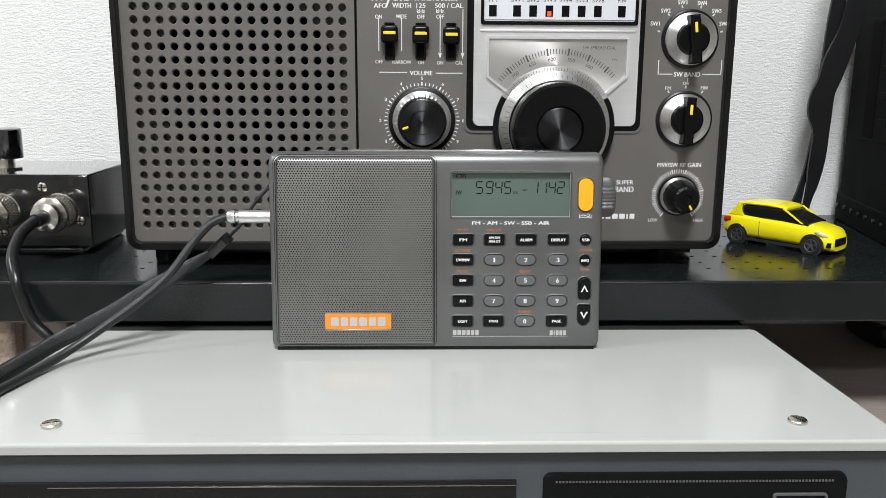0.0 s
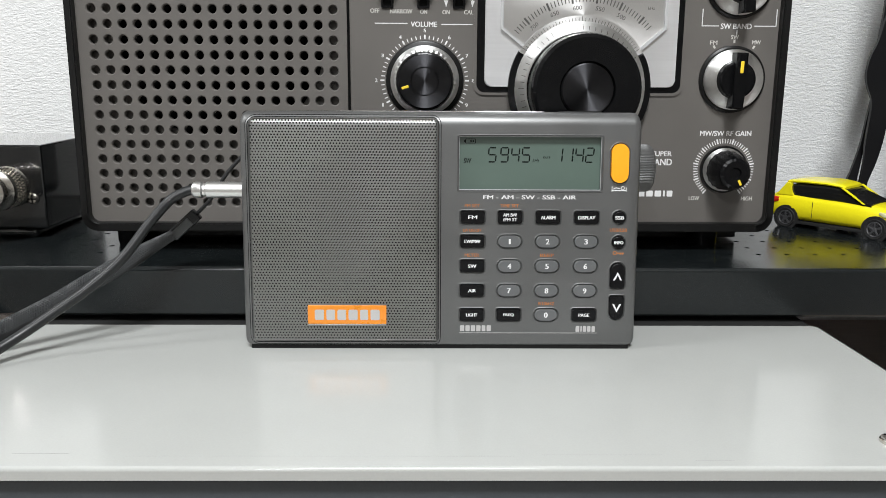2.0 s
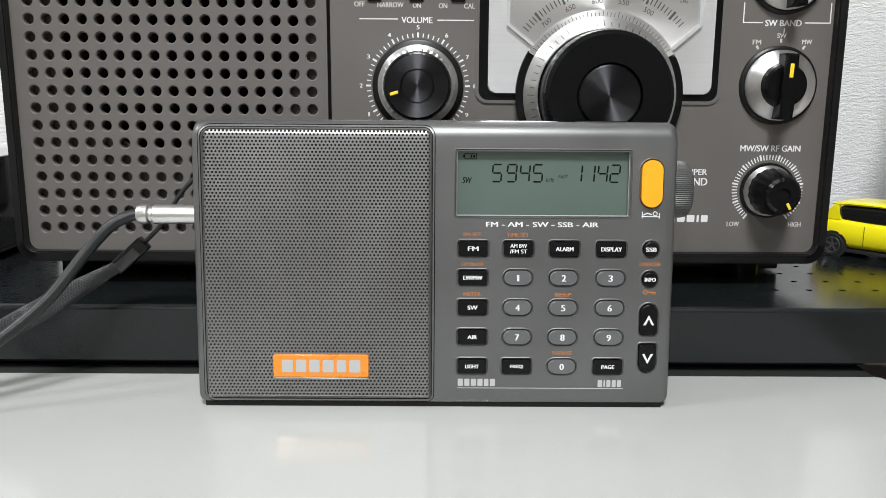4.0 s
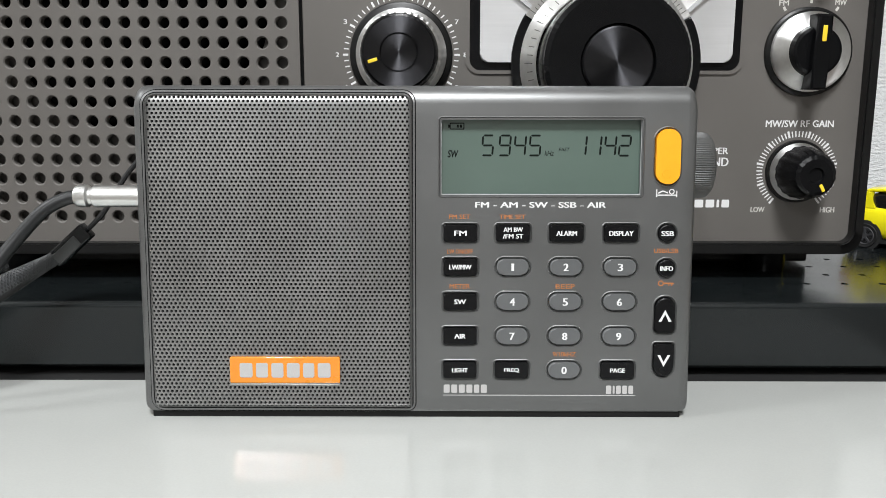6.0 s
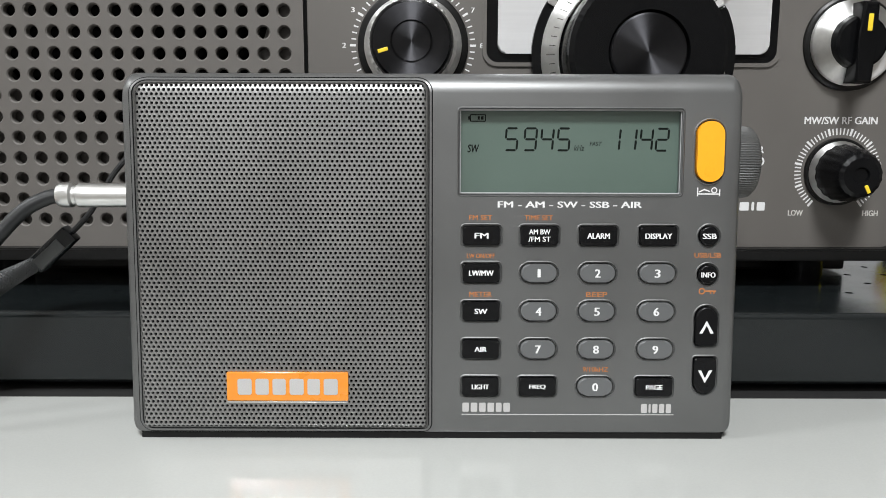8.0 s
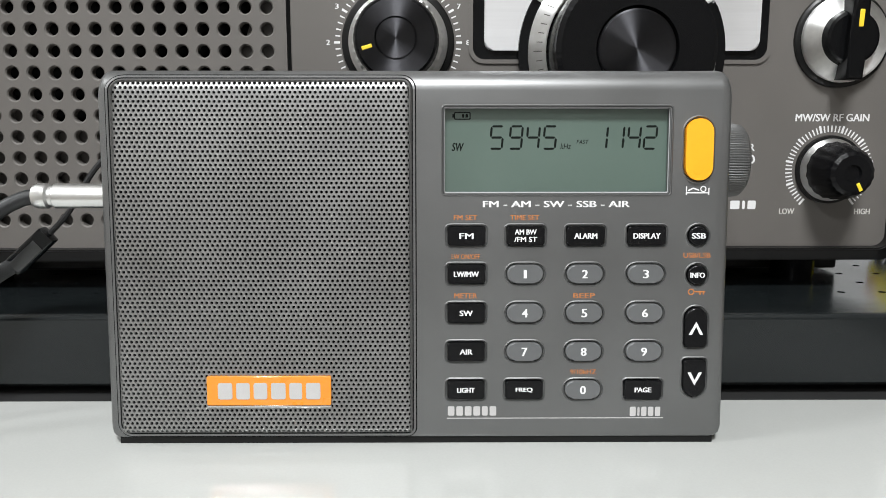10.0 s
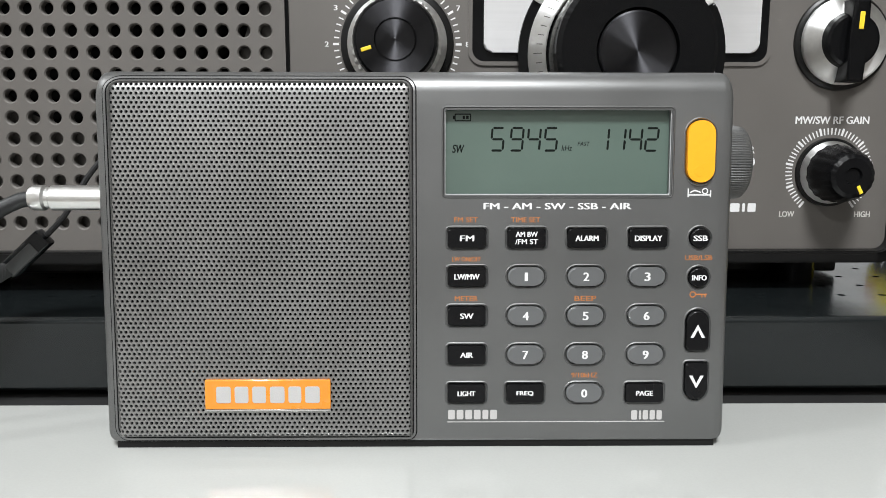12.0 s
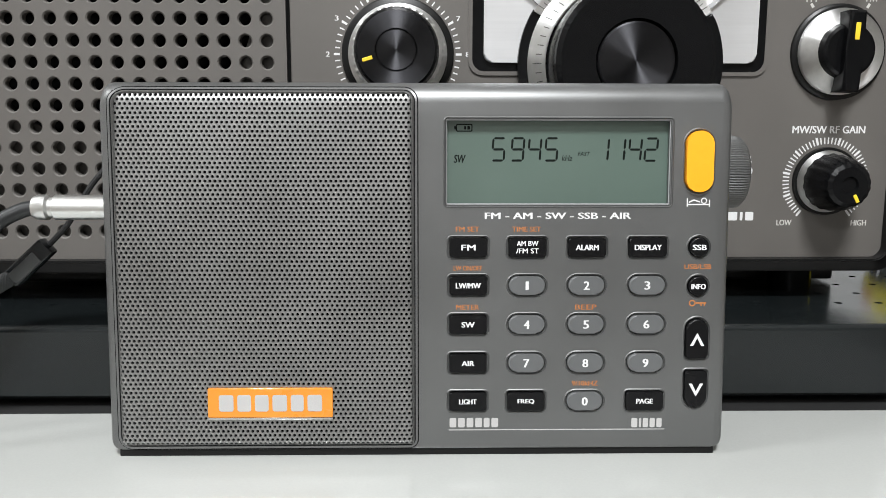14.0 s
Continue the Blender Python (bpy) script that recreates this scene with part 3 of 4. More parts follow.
        for s in segs[ch]:
            a, b = Vector(lines_[s][0]), Vector(lines_[s][1])
            d = (b - a).normalized() * g
            stroke(ink, a + d, b - d, t)
        return ink

    for ch, x in (("5", 17.65), ("9", 22.2), ("4", 26.25), ("5", 30.25), ("1", 42.4), ("1", 46.3), ("4", 50.25), ("2", 54.1)):
        part("digit", digit(ch, x, 2.8, 71.4, 76.65), LCD_INK, lcd, "dark seven-segment digit")
    for z in (73.2, 75.6):
        part("colon_dot", box(49.25, 49.55, Y - 0.02, Y, z - 0.15, z + 0.15), LCD_INK, lcd)
    for word, x, z, w, h in (("kHz", 35.6, 72.0, 2.5, 1.3), ("FAST", 39.6, 73.0, 2.9, 0.95), ("SW", 10.0, 71.8, 2.9, 1.9)):
        part("indicator", lettering(word, x, z, w, h, Y, 0.03 if word == "SW" else 0.0, slant=0.2), LCD_INK, lcd)
    sign = ring(rounded(9.1, 13.0, 78.2, 80.0, 0.2, 1), rounded(9.35, 12.75, 78.45, 79.75, 0.1, 1), Y - 0.02, Y)
    for x0, x1 in ((8.7, 9.1), (11.0, 11.5), (11.8, 12.4)):
        box(x0, x1, Y - 0.02, Y, 78.7, 79.5, bm=sign)
    part("battery_sign", sign, LCD_INK, lcd, "dark battery sign")

    # printed words
    words = lettering("FM - AM - SW - SSB - AIR", 33.25, 58.4, 34.8, 1.5, 0.0, 0.06)
    part("printing", words, WHITE_PRINT, root, "white printed band names")
    for word, x, z, w, h in (("FM SET", 11.8, 55.2, 5.6, 1.2), ("TIME SET", 25.8, 55.2, 6.9, 1.2), ("LW ON/OFF", 11.9, 45.9, 6.8, 1.15),
                             ("METER", 11.9, 36.5, 5.5, 1.2), ("BEEP", 40.2, 36.5, 5.2, 1.2), ("9/10kHZ", 40.3, 17.9, 6.3, 1.2),
                             ("USB/LSB", 66.9, 46.2, 6.5, 1.2)):
        part("printing", lettering(word, x, z, w, h, 0.0, 0.03), ORANGE_PRINT, root, "orange printed legend")
    lock = ring(circle(65.8, 37.4, 0.8, 14), circle(65.8, 37.4, 0.5, 14), -0.05, 0.02)
    box(66.6, 69.2, -0.05, 0.02, 37.25, 37.6, bm=lock)
    box(67.8, 68.1, -0.05, 0.02, 36.7, 37.25, bm=lock)
    box(68.6, 68.9, -0.05, 0.02, 36.7, 37.25, bm=lock)
    part("printing", lock, ORANGE_PRINT, root, "orange printed lock sign")
    bed = box(63.8, 64.05, -0.05, 0.02, 60.5, 62.6)
    box(69.1, 69.35, -0.05, 0.02, 60.5, 62.2, bm=bed)
    box(64.05, 69.1, -0.05, 0.02, 60.9, 61.2, bm=bed)
    slab([(64.3, 61.7), (65.5, 62.3), (66.9, 61.8), (66.9, 61.5), (65.5, 61.95), (64.3, 61.4)], -0.05, 0.02, bm=bed)
    ring(circle(67.9, 61.95, 0.75, 12), circle(67.9, 61.95, 0.5, 12), -0.05, 0.02, bed)
    part("printing", bed, WHITE_PRINT, root, "white printed sleep sign")
    part("printing", box(7.4, 59.9, -0.05, 0.02, 6.35, 6.55), SILVER_PRINT, root, "thin silver printed line")
    mark_blocks(root, SILVER_PRINT, 7.4, 19.6, 7.1, 9.4, (1, 1, 1, 1, 0.9, 1), 0.02, "silver printed block")
    mark_blocks(root, SILVER_PRINT, 51.6, 59.4, 6.9, 9.2, (1, 0.5, 0.9, 0.9, 0.9), 0.02, "silver printed block")

    # speaker grille
    gx0, gx1, gz0, gz1, p, q, hole = -71.0, -0.9, 3.1, 87.5, 1.172, 1.05, 0.375

    def skin(u, v, d):
        edge = min(u - gx0, gx1 - u, v - gz0)
        roll = 0.85 * max(0.0, 1 - edge / 1.4) ** 2
        return (u, arc(v) - 1.15 + 1.0 * max(0.0, (v - 40) / 47) ** 2 + roll + d, v)

    verts, faces = [], []
    hexa = [(p / 2, -q / 3), (p / 2, q / 3), (0, 2 * q / 3), (-p / 2, q / 3), (-p / 2, -q / 3), (0, -2 * q / 3)]
    r = 0
    v = gz0 + 0.45
    while v < gz1 - 0.4:
        u = gx0 + 0.35 + (p / 2 if r % 2 else 0)
        while u < gx1 - 0.2:
            n = len(verts)
            for scale, rad, d in ((1, 0, 0), (0, hole + 0.06, -0.03), (0, hole - 0.01, 0.08), (0, hole - 0.01, 0.55)):
                for i, (a, b) in enumerate(hexa):
                    if scale:
                        verts.append(skin(u + a, v + b, d))
                    else:
                        t = math.atan2(b, a)
                        verts.append(skin(u + rad * math.cos(t), v + rad * math.sin(t), d))
            for i in range(3):
                for k in range(6):
                    j = (k + 1) % 6
                    faces.append((n + 6 * i + k, n + 6 * i + j, n + 6 * i + 6 + j, n + 6 * i + 6 + k))
            u += p
        v += q
        r += 1
    me = bpy.data.meshes.new("mesh")
    me.from_pydata(verts, [], faces)
    bm = bmesh.new()
    bm.from_mesh(me)
    bmesh.ops.remove_doubles(bm, verts=bm.verts, dist=0.01)
    part("speaker_grille", bm, GRILLE, root, "dark grey perforated steel speaker grille")

    def wrapped(outer, inner, lift, thick):
        b = ring(outer, inner, -lift, thick)
        for w in b.verts:
            w.co.y += arc(min(w.co.z, TOP))
        return b

    o = lambda g: rounded(gx0 - g, gx1 + g, gz0 - g, gz1 + g, (2.4 + g, 1.2 + g, 2.4 + g, 3.0 + g), 8)
    border = ridge(o(0.12), o(-0.3), o(-0.62), -0.15, -0.76)
    for w in border.verts:
        w.co.y += arc(min(w.co.z, TOP))
    part("grille_border", border, GRILLE, root, "plain folded edge of the grille")
    part("grille_gap", wrapped(o(0.34), o(0.12), 0.05, 0.2), BLACK_GAP, root)
    part("grille_rim", wrapped(o(0.85), o(0.34), 0.35, 0.2), GREY_CASE, root)
    part("grille_gap", wrapped(o(1.12), o(0.85), 0.04, 0.2), BLACK_GAP, root)
    back = bmesh.new()
    zs = [gz0 + (gz1 - gz0) * i / 84 for i in range(85)]
    for a, b in zip(zs, zs[1:]):
        back.faces.new([back.verts.new(c) for c in ((gx0, arc(a) - 0.06, a), (gx1, arc(a) - 0.06, a), (gx1, arc(b) - 0.06, b), (gx0, arc(b) - 0.06, b))])
    part("speaker_cloth", back, BLACK_GAP, root, "black cloth behind the grille")
    badge = part("badge", slab(rounded(-50.0, -20.3, 10.3, 17.4, 0.3, 2), -1.9, -0.5, 0.15, 2), ORANGE_PLATE, root, "orange badge plate")
    part("badge_edge", box(-50.0, -20.3, -1.95, -0.6, 9.75, 10.3, 0.15), CHROME, badge, "bright lower badge edge")
    mark_blocks(badge, SILVER_PRINT, -47.8, -22.4, 11.8, 15.8, (1.05, 1.0, 1.0, 1.05, 0.95, 1.05), -1.88, "silver block", 0.1)

    # tuning wheel on the side, folded aerial on top
    wheel = lathe([(8.2, 74.4), (9.2, 75.2), (9.3, 79.6), (9.0, 81.2), (8.0, 82.1), (5.0, 82.5), (0, 82.6)], (16.0, 68.6), "x", 440, flute=0.03, flutes=88)
    part("tuning_wheel", wheel, GREY_CASE, root, "ribbed grey side tuning wheel")
    aerial = part("aerial", lathe([(2.1, -38), (2.1, 40), (1.9, 40.2), (1.9, 46), (0, 46)], (20.0, 88.3), "x", 20), CHROME, root, "folded chrome telescopic aerial")
    part("aerial_tip", lathe([(0, -59), (1.5, -58.5), (1.9, -56), (1.9, -50), (1.3, -49.5), (1.3, -47), (2.1, -46.5), (2.1, -44), (1.7, -43.5), (1.7, -41), (2.2, -40.5), (2.2, -38)],
                             (20.0, 88.3), "x", 20), CHROME, aerial)
    part("aerial_hinge", box(46, 63, 16.5, 26, 84.9, 90.4, 1.0, 3), CASE_BLACK, aerial, "black aerial hinge")
    # lean a little back and turn as it stands
    root.rotation_euler = (radians(-LEAN), 0, 0)
    

small_radio()

# ---- the large table radio on the shelf ----
PY = 67.4


def big_radio():
    root = thing("table_radio", (0, PY, SHELF_Z), "large vintage black and warm grey table radio on the shelf", "radio")
    X0, X1, Z0, Z1 = -158.6, 150.2, 33.2, 252.0
    # case: a black shell with a shallow front rim
    shell = ring(rounded(X0, X1, Z0, Z1, 7, 16), rounded(X0 + 3.4, X1 - 3.4, Z0 + 3.8, Z1 - 3.4, 4.0, 16), PY - 4.0, PY + 20)
    bmesh.ops.bevel(shell, geom=[e for e in shell.edges if all(abs(v.co.y - PY + 4) < 1e-3 for v in e.verts)], offset=0.5, segments=2, affect="EDGES")
    part("front_rim", shell, CASE_BLACK, root, "black rounded front rim")
    part("case", slab(rounded(X0 + 0.4, X1 - 0.4, Z0 + 0.4, Z1 - 0.4, 7, 6), PY + 20, PY + 105, 0), CASE_BLACK, root, "black plastic case")
    for x in (-143, 125):
        for y in (PY + 16, PY + 88):
            part("foot", lathe([(6.4, SHELF_Z), (7.0, SHELF_Z + 2), (7.0, Z0 + 1)], (x, y), "z", 24), KNOB_BLACK, root, "black rubber foot")

    # added block in the gap below the case; keeps wall light off the shelf
    part("light_stop", box(X0 + 5, X1 - 5, PY + 26, PY + 98, SHELF_Z + 1.0, Z0 + 1.0, 1.0), CASE_BLACK, root, "added black block that stops light under the case")

    # perforated speaker half
    pitch, hx, hz = 6.415, -148.6, 45.6
    xs = [hx + pitch * i for i in range(17)]
    zs = [hz + pitch * j for j in range(31)]
    bm = perforated(xs, zs, pitch, pitch, 2.25, lambda u, v, d: (u, PY + d, v), 24, 0.40, 3.0)
    part("speaker_grille", bm, BIG_PANEL, root, "warm grey grille panel with round holes")
    gx0, gx1, gz0, gz1 = xs[0] - pitch / 2, xs[-1] + pitch / 2, zs[0] - pitch / 2, zs[-1] + pitch / 2
    frame_ = bmesh.new()
    box(X0 + 3.2, gx0, PY, PY + 2.0, Z0 + 3.6, Z1 - 3, bm=frame_)
    box(gx1, -40.1, PY, PY + 2.0, Z0 + 3.6, Z1 - 3, bm=frame_)
    box(gx0, gx1, PY, PY + 2.0, Z0 + 3.6, gz0, bm=frame_)
    box(gx0, gx1, PY, PY + 2.0, gz1, Z1 - 3, bm=frame_)
    part("grille_border", frame_, BIG_PANEL, root)
    # baffle with its round opening, and the cone behind it
    bx, bz, br = -95.5, 118.0, 45.5
    n = 72
    ang = [2 * math.pi * i / n for i in range(n)]
    square = []
    for a in ang:
        c, s = math.cos(a), math.sin(a)
        k = min(((-40.5 - bx) if c > 0 else (bx - X0 - 4)) / max(abs(c), 1e-6), ((Z1 - 5 - bz) if s > 0 else (bz - Z0 - 5)) / max(abs(s), 1e-6))
        square.append((bx + k * c, bz + k * s))
    part("baffle", ring(square, circle(bx, bz, br, n), PY + 4.2, PY + 6.5), BIG_PANEL, root, "warm grey baffle behind the grille")
    part("speaker_cone", lathe([(br + 3, PY + 12), (br - 3, PY + 13), (14, PY + 20), (0, PY + 17)], (bx, bz), "y", 48), BLACK_GAP, root, "black paper loudspeaker cone")

    # control half
    panel = part("control_panel", box(-38.9, X1 - 3.2, PY, PY + 3, Z0 + 3.6, Z1 - 3, 0.35), BIG_PANEL, root, "warm grey control panel")
    part("panel_groove", box(-40.1, -38.9, PY + 1.6, PY + 3, Z0 + 3.6, Z1 - 3), BLACK_GAP, root)

    # bright tuning panel in its black sunk frame
    part("dial_surround", ring(rounded(14.7, 106.5, 93.4, 225, 4.5, 6), rounded(15.9, 105.3, 94.6, 224, 3.6, 6), PY - 0.6, PY + 0.4), BIG_PANEL, root)
    part("dial_recess", slab(rounded(15.9, 105.3, 94.6, 224, 3.6, 6), PY - 0.30, PY + 0.5), KNOB_BLACK, root, "black sunk frame")
    plate = part("dial_plate", slab(rounded(19.3, 102.5, 97.2, 222, 2.6, 6), PY - 1.6, PY, 0.5, 3), SATIN, root, "brushed aluminium tuning panel")
    part("plate_ridge", box(22.4, 100.2, PY - 2.1, PY - 1.6, 143.6, 144.8, 0.25), SATIN, plate)
    # band lamps
    part("band_window_frame", ring(rounded(22.6, 101.2, 147.0, 205, 1.2, 3), rounded(24.2, 99.6, 148.8, 204, 0.8, 3), PY - 2.4, PY - 1.5), KNOB_BLACK, plate, "black window frame")
    card = part("band_card", box(24.2, 99.6, PY - 1.8, PY - 1.55, 148.8, 204), WINDOW_CARD, plate, "pale band indicator card")
    for x, word in ((28.5, "FM"), (40.5, "SW1"), (48.5, "SW2"), (56.6, "SW3"), (64.7, "SW4"), (72.7, "SW5"), (80.8, "SW6"), (92.8, "MW")):
        part("band_lamp", box(x - 1.9, x + 1.9, PY - 1.95, PY - 1.8, 151.0, 156.4), KNOB_BLACK, plate, "dark band lamp window")
        if word == "SW3":
            part("lit_lamp", box(x - 1.0, x + 1.0, PY - 2.02, PY - 1.95, 151.2, 153.6), RED_LED, plate, "red lit band lamp")
        part("printing", lettering(word, x, 159.0, 4.2 if len(word) < 3 else 6.0, 2.0, PY - 1.8, 0.0), LCD_INK, plate)
    part("card_line", box(24.4, 99.4, PY - 1.92, PY - 1.8, 149.2, 149.7), CHROME, plate)

    # spread dial window
    tx, tz, dx = 60.4, 96.6, 62.2
    trap = [(25.8, 141.4), (25.9, 121.5), (36.5, 113.2), (87.3, 113.2), (97.2, 121.8), (97.2, 141.4)]
    inner = [(26.9, 140.3), (27.0, 122.0), (37.5, 114.0), (86.3, 114.0), (96.1, 122.4), (96.1, 140.3)]
    part("dial_card", slab(trap, PY - 1.75, PY - 1.6), DIAL_CARD, plate, "silver spun dial plate", origin=(tx, PY - 1.7, tz))
    part("window_edge", ring(trap[::-1], inner[::-1], PY - 3.0, PY - 1.7), EDGE, plate, "bright acrylic window edge")
    for i in range(43):
        a = radians(141 - 98 * i / 42)
        thick = 0.85 if i % 7 == 4 else 0.38
        r0, r1 = (35.9, 39.4) if i % 7 == 4 else (36.4, 39.0)
        c, s = math.cos(a), math.sin(a)
        q = [(dx + r * c - w * s, tz + r * s + w * c) for r, w in ((r0, -thick / 2), (r1, -thick / 2), (r1, thick / 2), (r0, thick / 2))]
        if 26.5 < q[0][0] < 96.5 and q[0][1] > 112.5:
            part("dial_tick", slab(q, PY - 1.80, PY - 1.74), DULL_INK, plate)
    for word, a in (("700", 130), ("650", 113), ("600", 96), ("550", 79.5), ("500", 63)):
        c, s = math.cos(radians(a)), math.sin(radians(a))
        part("dial_number", lettering(word, dx + 34.0 * c, tz + 34.0 * s, 3.8, 1.8, PY - 1.74, 0.0, turn=a - 90), DULL_INK, plate)
    part("dial_print", lettering("SW SPREAD DIAL", 82.5, 136.2, 17.0, 1.7, PY - 1.74), DULL_INK, plate)
    part("dial_print", lettering("kHz", 90.5, 130.5, 2.8, 1.2, PY - 1.74), DULL_INK, plate)
    # tuning knob
    collar = [(tx + r * math.cos(radians(d)), tz + r * math.sin(radians(d))) for r, ds in ((31.0, range(149, 392, 3)), (20.0, range(391, 148, -3))) for d in ds]
    part("knob_surround", slab(collar, PY - 4.0, PY - 1.2, 0.5, 2), KNOB_BLACK, root, "black round knob surround")
    sector = [(tx + r * math.cos(radians(d)), tz + r * math.sin(radians(d))) for r, ds in ((30.6, range(150, 29, -3)), (22.5, range(30, 151, 3))) for d in ds]
    inner_dial = part("inner_dial", slab(sector, PY - 4.9, PY - 4.2), DIAL_CARD, plate, "silver inner dial ring", origin=(tx, PY - 4.5, tz))
    fine = bmesh.new()
    for i in range(41):
        a = radians(146 - 112 * i / 40)
        c_, s_ = math.cos(a), math.sin(a)
        slab([(tx + r * c_ - w * s_, tz + r * s_ + w * c_) for r, w in ((27.9, -0.11), (29.6 if i % 4 else 30.2, -0.11), (29.6 if i % 4 else 30.2, 0.11), (27.9, 0.11))], PY - 4.96, PY - 4.88, bm=fine)
    part("scale", fine, DULL_INK, inner_dial)
    o = (tx, PY - 5, tz)
    skirt = part("dial_skirt", lathe([(28.2, PY - 2.2), (28.2, PY - 5.0), (27.6, PY - 5.6), (23.9, PY - 9.3), (23.5, PY - 9.3), (23.5, PY - 2.2)], (tx, tz), seg=96), SPUN, root, "spun aluminium dial skirt", origin=o)
    marks = bmesh.new()
    for i in range(60):
        a = 2 * math.pi * i / 60
        r0, r1 = 24.6, 26.2 if i % 5 else 26.9
        c, s = math.cos(a), math.sin(a)
        w = 0.13
        y = lambda r: PY - 5.70 - (27.6 - r)
        vs = [marks.verts.new((tx + r * c - k * s, y(r), tz + r * s + k * c)) for r, k in ((r0, -w), (r1, -w), (r1, w), (r0, w))]
        marks.faces.new(vs)
    part("skirt_marks", marks, DULL_INK, skirt)
    knob = part("tuning_knob", lathe([(23.0, PY - 6), (23.1, PY - 20), (22.6, PY - 22.4), (21.2, PY - 23.4), (11.6, PY - 23.4), (11.2, PY - 22.2), (11.2, PY - 21.0), (0, PY - 21.0)],
                                     (tx, tz), seg=216, flute=0.007, flutes=72), KNOB_BLACK, root, "large black tuning knob with ribbed edge", origin=o)
    part("knob_cap", lathe([(10.8, PY - 21.0), (10.8, PY - 22.8), (10.3, PY - 23.2), (0, PY - 22.6)], (tx, tz), seg=64), SPUN_BLACK, knob, "spun black metal cap", origin=(tx, PY - 22, tz))

    # volume
    vx, vz = -6.6, 99.6
    scale_ticks(panel, vx, vz, 17.5, 19.0, 19.3, 240, -60, 50, 5, PY)
    for kx in range(11):
        a = radians(240 - 30 * kx)
        part("numeral", lettering(str(kx), vx + 21.1 * math.cos(a), vz + 21.1 * math.sin(a), 0.6 if kx == 1 else 1.2 if kx < 10 else 2.2, 1.5, PY, 0.04), WHITE_PRINT, panel)
    o = (vx, PY - 4, vz)
    part("knob_well", lathe([(17.0, PY + 0.2), (16.9, PY - 0.8), (16.2, PY - 1.3), (0, PY - 1.5)], (vx, vz), seg=64), CASE_BLACK, root, "black knob well")
    base = part("knob_skirt", lathe([(14.9, PY - 1.4), (14.6, PY - 3.0), (13.2, PY - 6.5), (0, PY - 6.5)], (vx, vz), seg=72), SPUN, root, "spun aluminium knob skirt", origin=o)
    knob = part("volume_knob", lathe([(12.4, PY - 5), (12.1, PY - 16.8), (11.6, PY - 18.3), (11.0, PY - 18.6), (6.2, PY - 18.6), (5.8, PY - 17.8), (0, PY - 17.8)], (vx, vz), seg=144, flute=0.006, flutes=36),
                KNOB_BLACK, root, "black ribbed volume knob", origin=o)
    part("knurled_ring", lathe([(12.2, PY - 5.8), (13.5, PY - 6.3), (13.4, PY - 9.2), (12.2, PY - 9.6)], (vx, vz), seg=216, flute=0.035, flutes=36), SPUN, knob, "knurled bright ring", origin=(vx, PY - 7, vz))
    part("knob_face", lathe([(10.9, PY - 18.4), (10.9, PY - 18.9), (6.0, PY - 18.9), (6.0, PY - 18.4)], (vx, vz), seg=64), SPUN_BLACK, knob, origin=(vx, PY - 18, vz))
    part("knob_cap", lathe([(5.5, PY - 17.6), (5.5, PY - 18.8), (0, PY - 18.6)], (vx, vz), seg=48), SPUN_BLACK, knob, "spun black metal cap", origin=(vx, PY - 18, vz))
    mark = box(7.0, 10.0, PY - 19.15, PY - 18.8, -0.55, 0.55, 0.25, 3)
    bmesh.ops.rotate(mark, verts=mark.verts, cent=(0, 0, 0), matrix=Matrix.Rotation(radians(-197), 3, "Y"))
    bmesh.ops.translate(mark, verts=mark.verts, vec=(vx, 0, vz))
    part("pointer", mark, YELLOW, knob, "yellow pointer mark")

    # selectors
    def selector(cx, cz, lean):
        part("knob_well", lathe([(14.6, PY + 0.2), (14.4, PY - 1.0), (13.6, PY - 1.5), (0, PY - 1.5)], (cx, cz), seg=56), CASE_BLACK, root, "black knob well")
        o_ = (cx, PY - 4, cz)
        part("knob_skirt", lathe([(12.9, PY - 1.4), (12.9, PY - 3.2), (12.0, PY - 4.2), (8.3, PY - 5.2), (0, PY - 5.2)], (cx, cz), seg=64), SPUN, root, "spun aluminium knob skirt", origin=o_)
        k = part("selector_knob", lathe([(8.4, PY - 4.8), (7.8, PY - 7.6), (7.0, PY - 8.2), (0, PY - 8.2)], (cx, cz), seg=48), KNOB_BLACK, root, "black bar selector knob", origin=o_)
        bar = slab([(-2.5, -12.3), (2.5, -12.3), (2.7, 0), (2.4, 11.4), (-2.4, 11.4), (-2.7, 0)], PY - 11.4, PY - 3.0, 0.9, 3)
        yel = box(-0.72, 0.72, PY - 11.65, PY - 11.2, 2.8, 7.8, 0.25, 3)
        for g in (bar, yel):
            bmesh.ops.rotate(g, verts=g.verts, cent=(0, 0, 0), matrix=Matrix.Rotation(radians(lean), 3, "Y"))
            bmesh.ops.translate(g, verts=g.verts, vec=(cx, 0, cz))
        grip = part("grip", bar, KNOB_BLACK, k, "black bar grip")
        return k, part("pointer", yel, YELLOW, k, "yellow pointer mark")

    selector(128.4, 140.8, -6)
    selector(127.9, 100.7, 2)

    # gain
    rx, rz = 127.3, 61.2
    scale_ticks(panel, rx, rz, 11.6, 13.6, 13.9, 232, -52, 54, 6, PY)
    o = (rx, PY - 4, rz)
    part("knob_well", lathe([(10.7, PY + 0.2), (10.5, PY - 1.4), (0, PY - 1.4)], (rx, rz), seg=48), CASE_BLACK, root, "black knob well")
    part("knob_skirt", lathe([(9.7, PY - 1.3), (9.4, PY - 2.6), (8.0, PY - 4.8), (0, PY - 4.8)], (rx, rz), seg=56), SPUN, root, "spun aluminium knob skirt", origin=o)
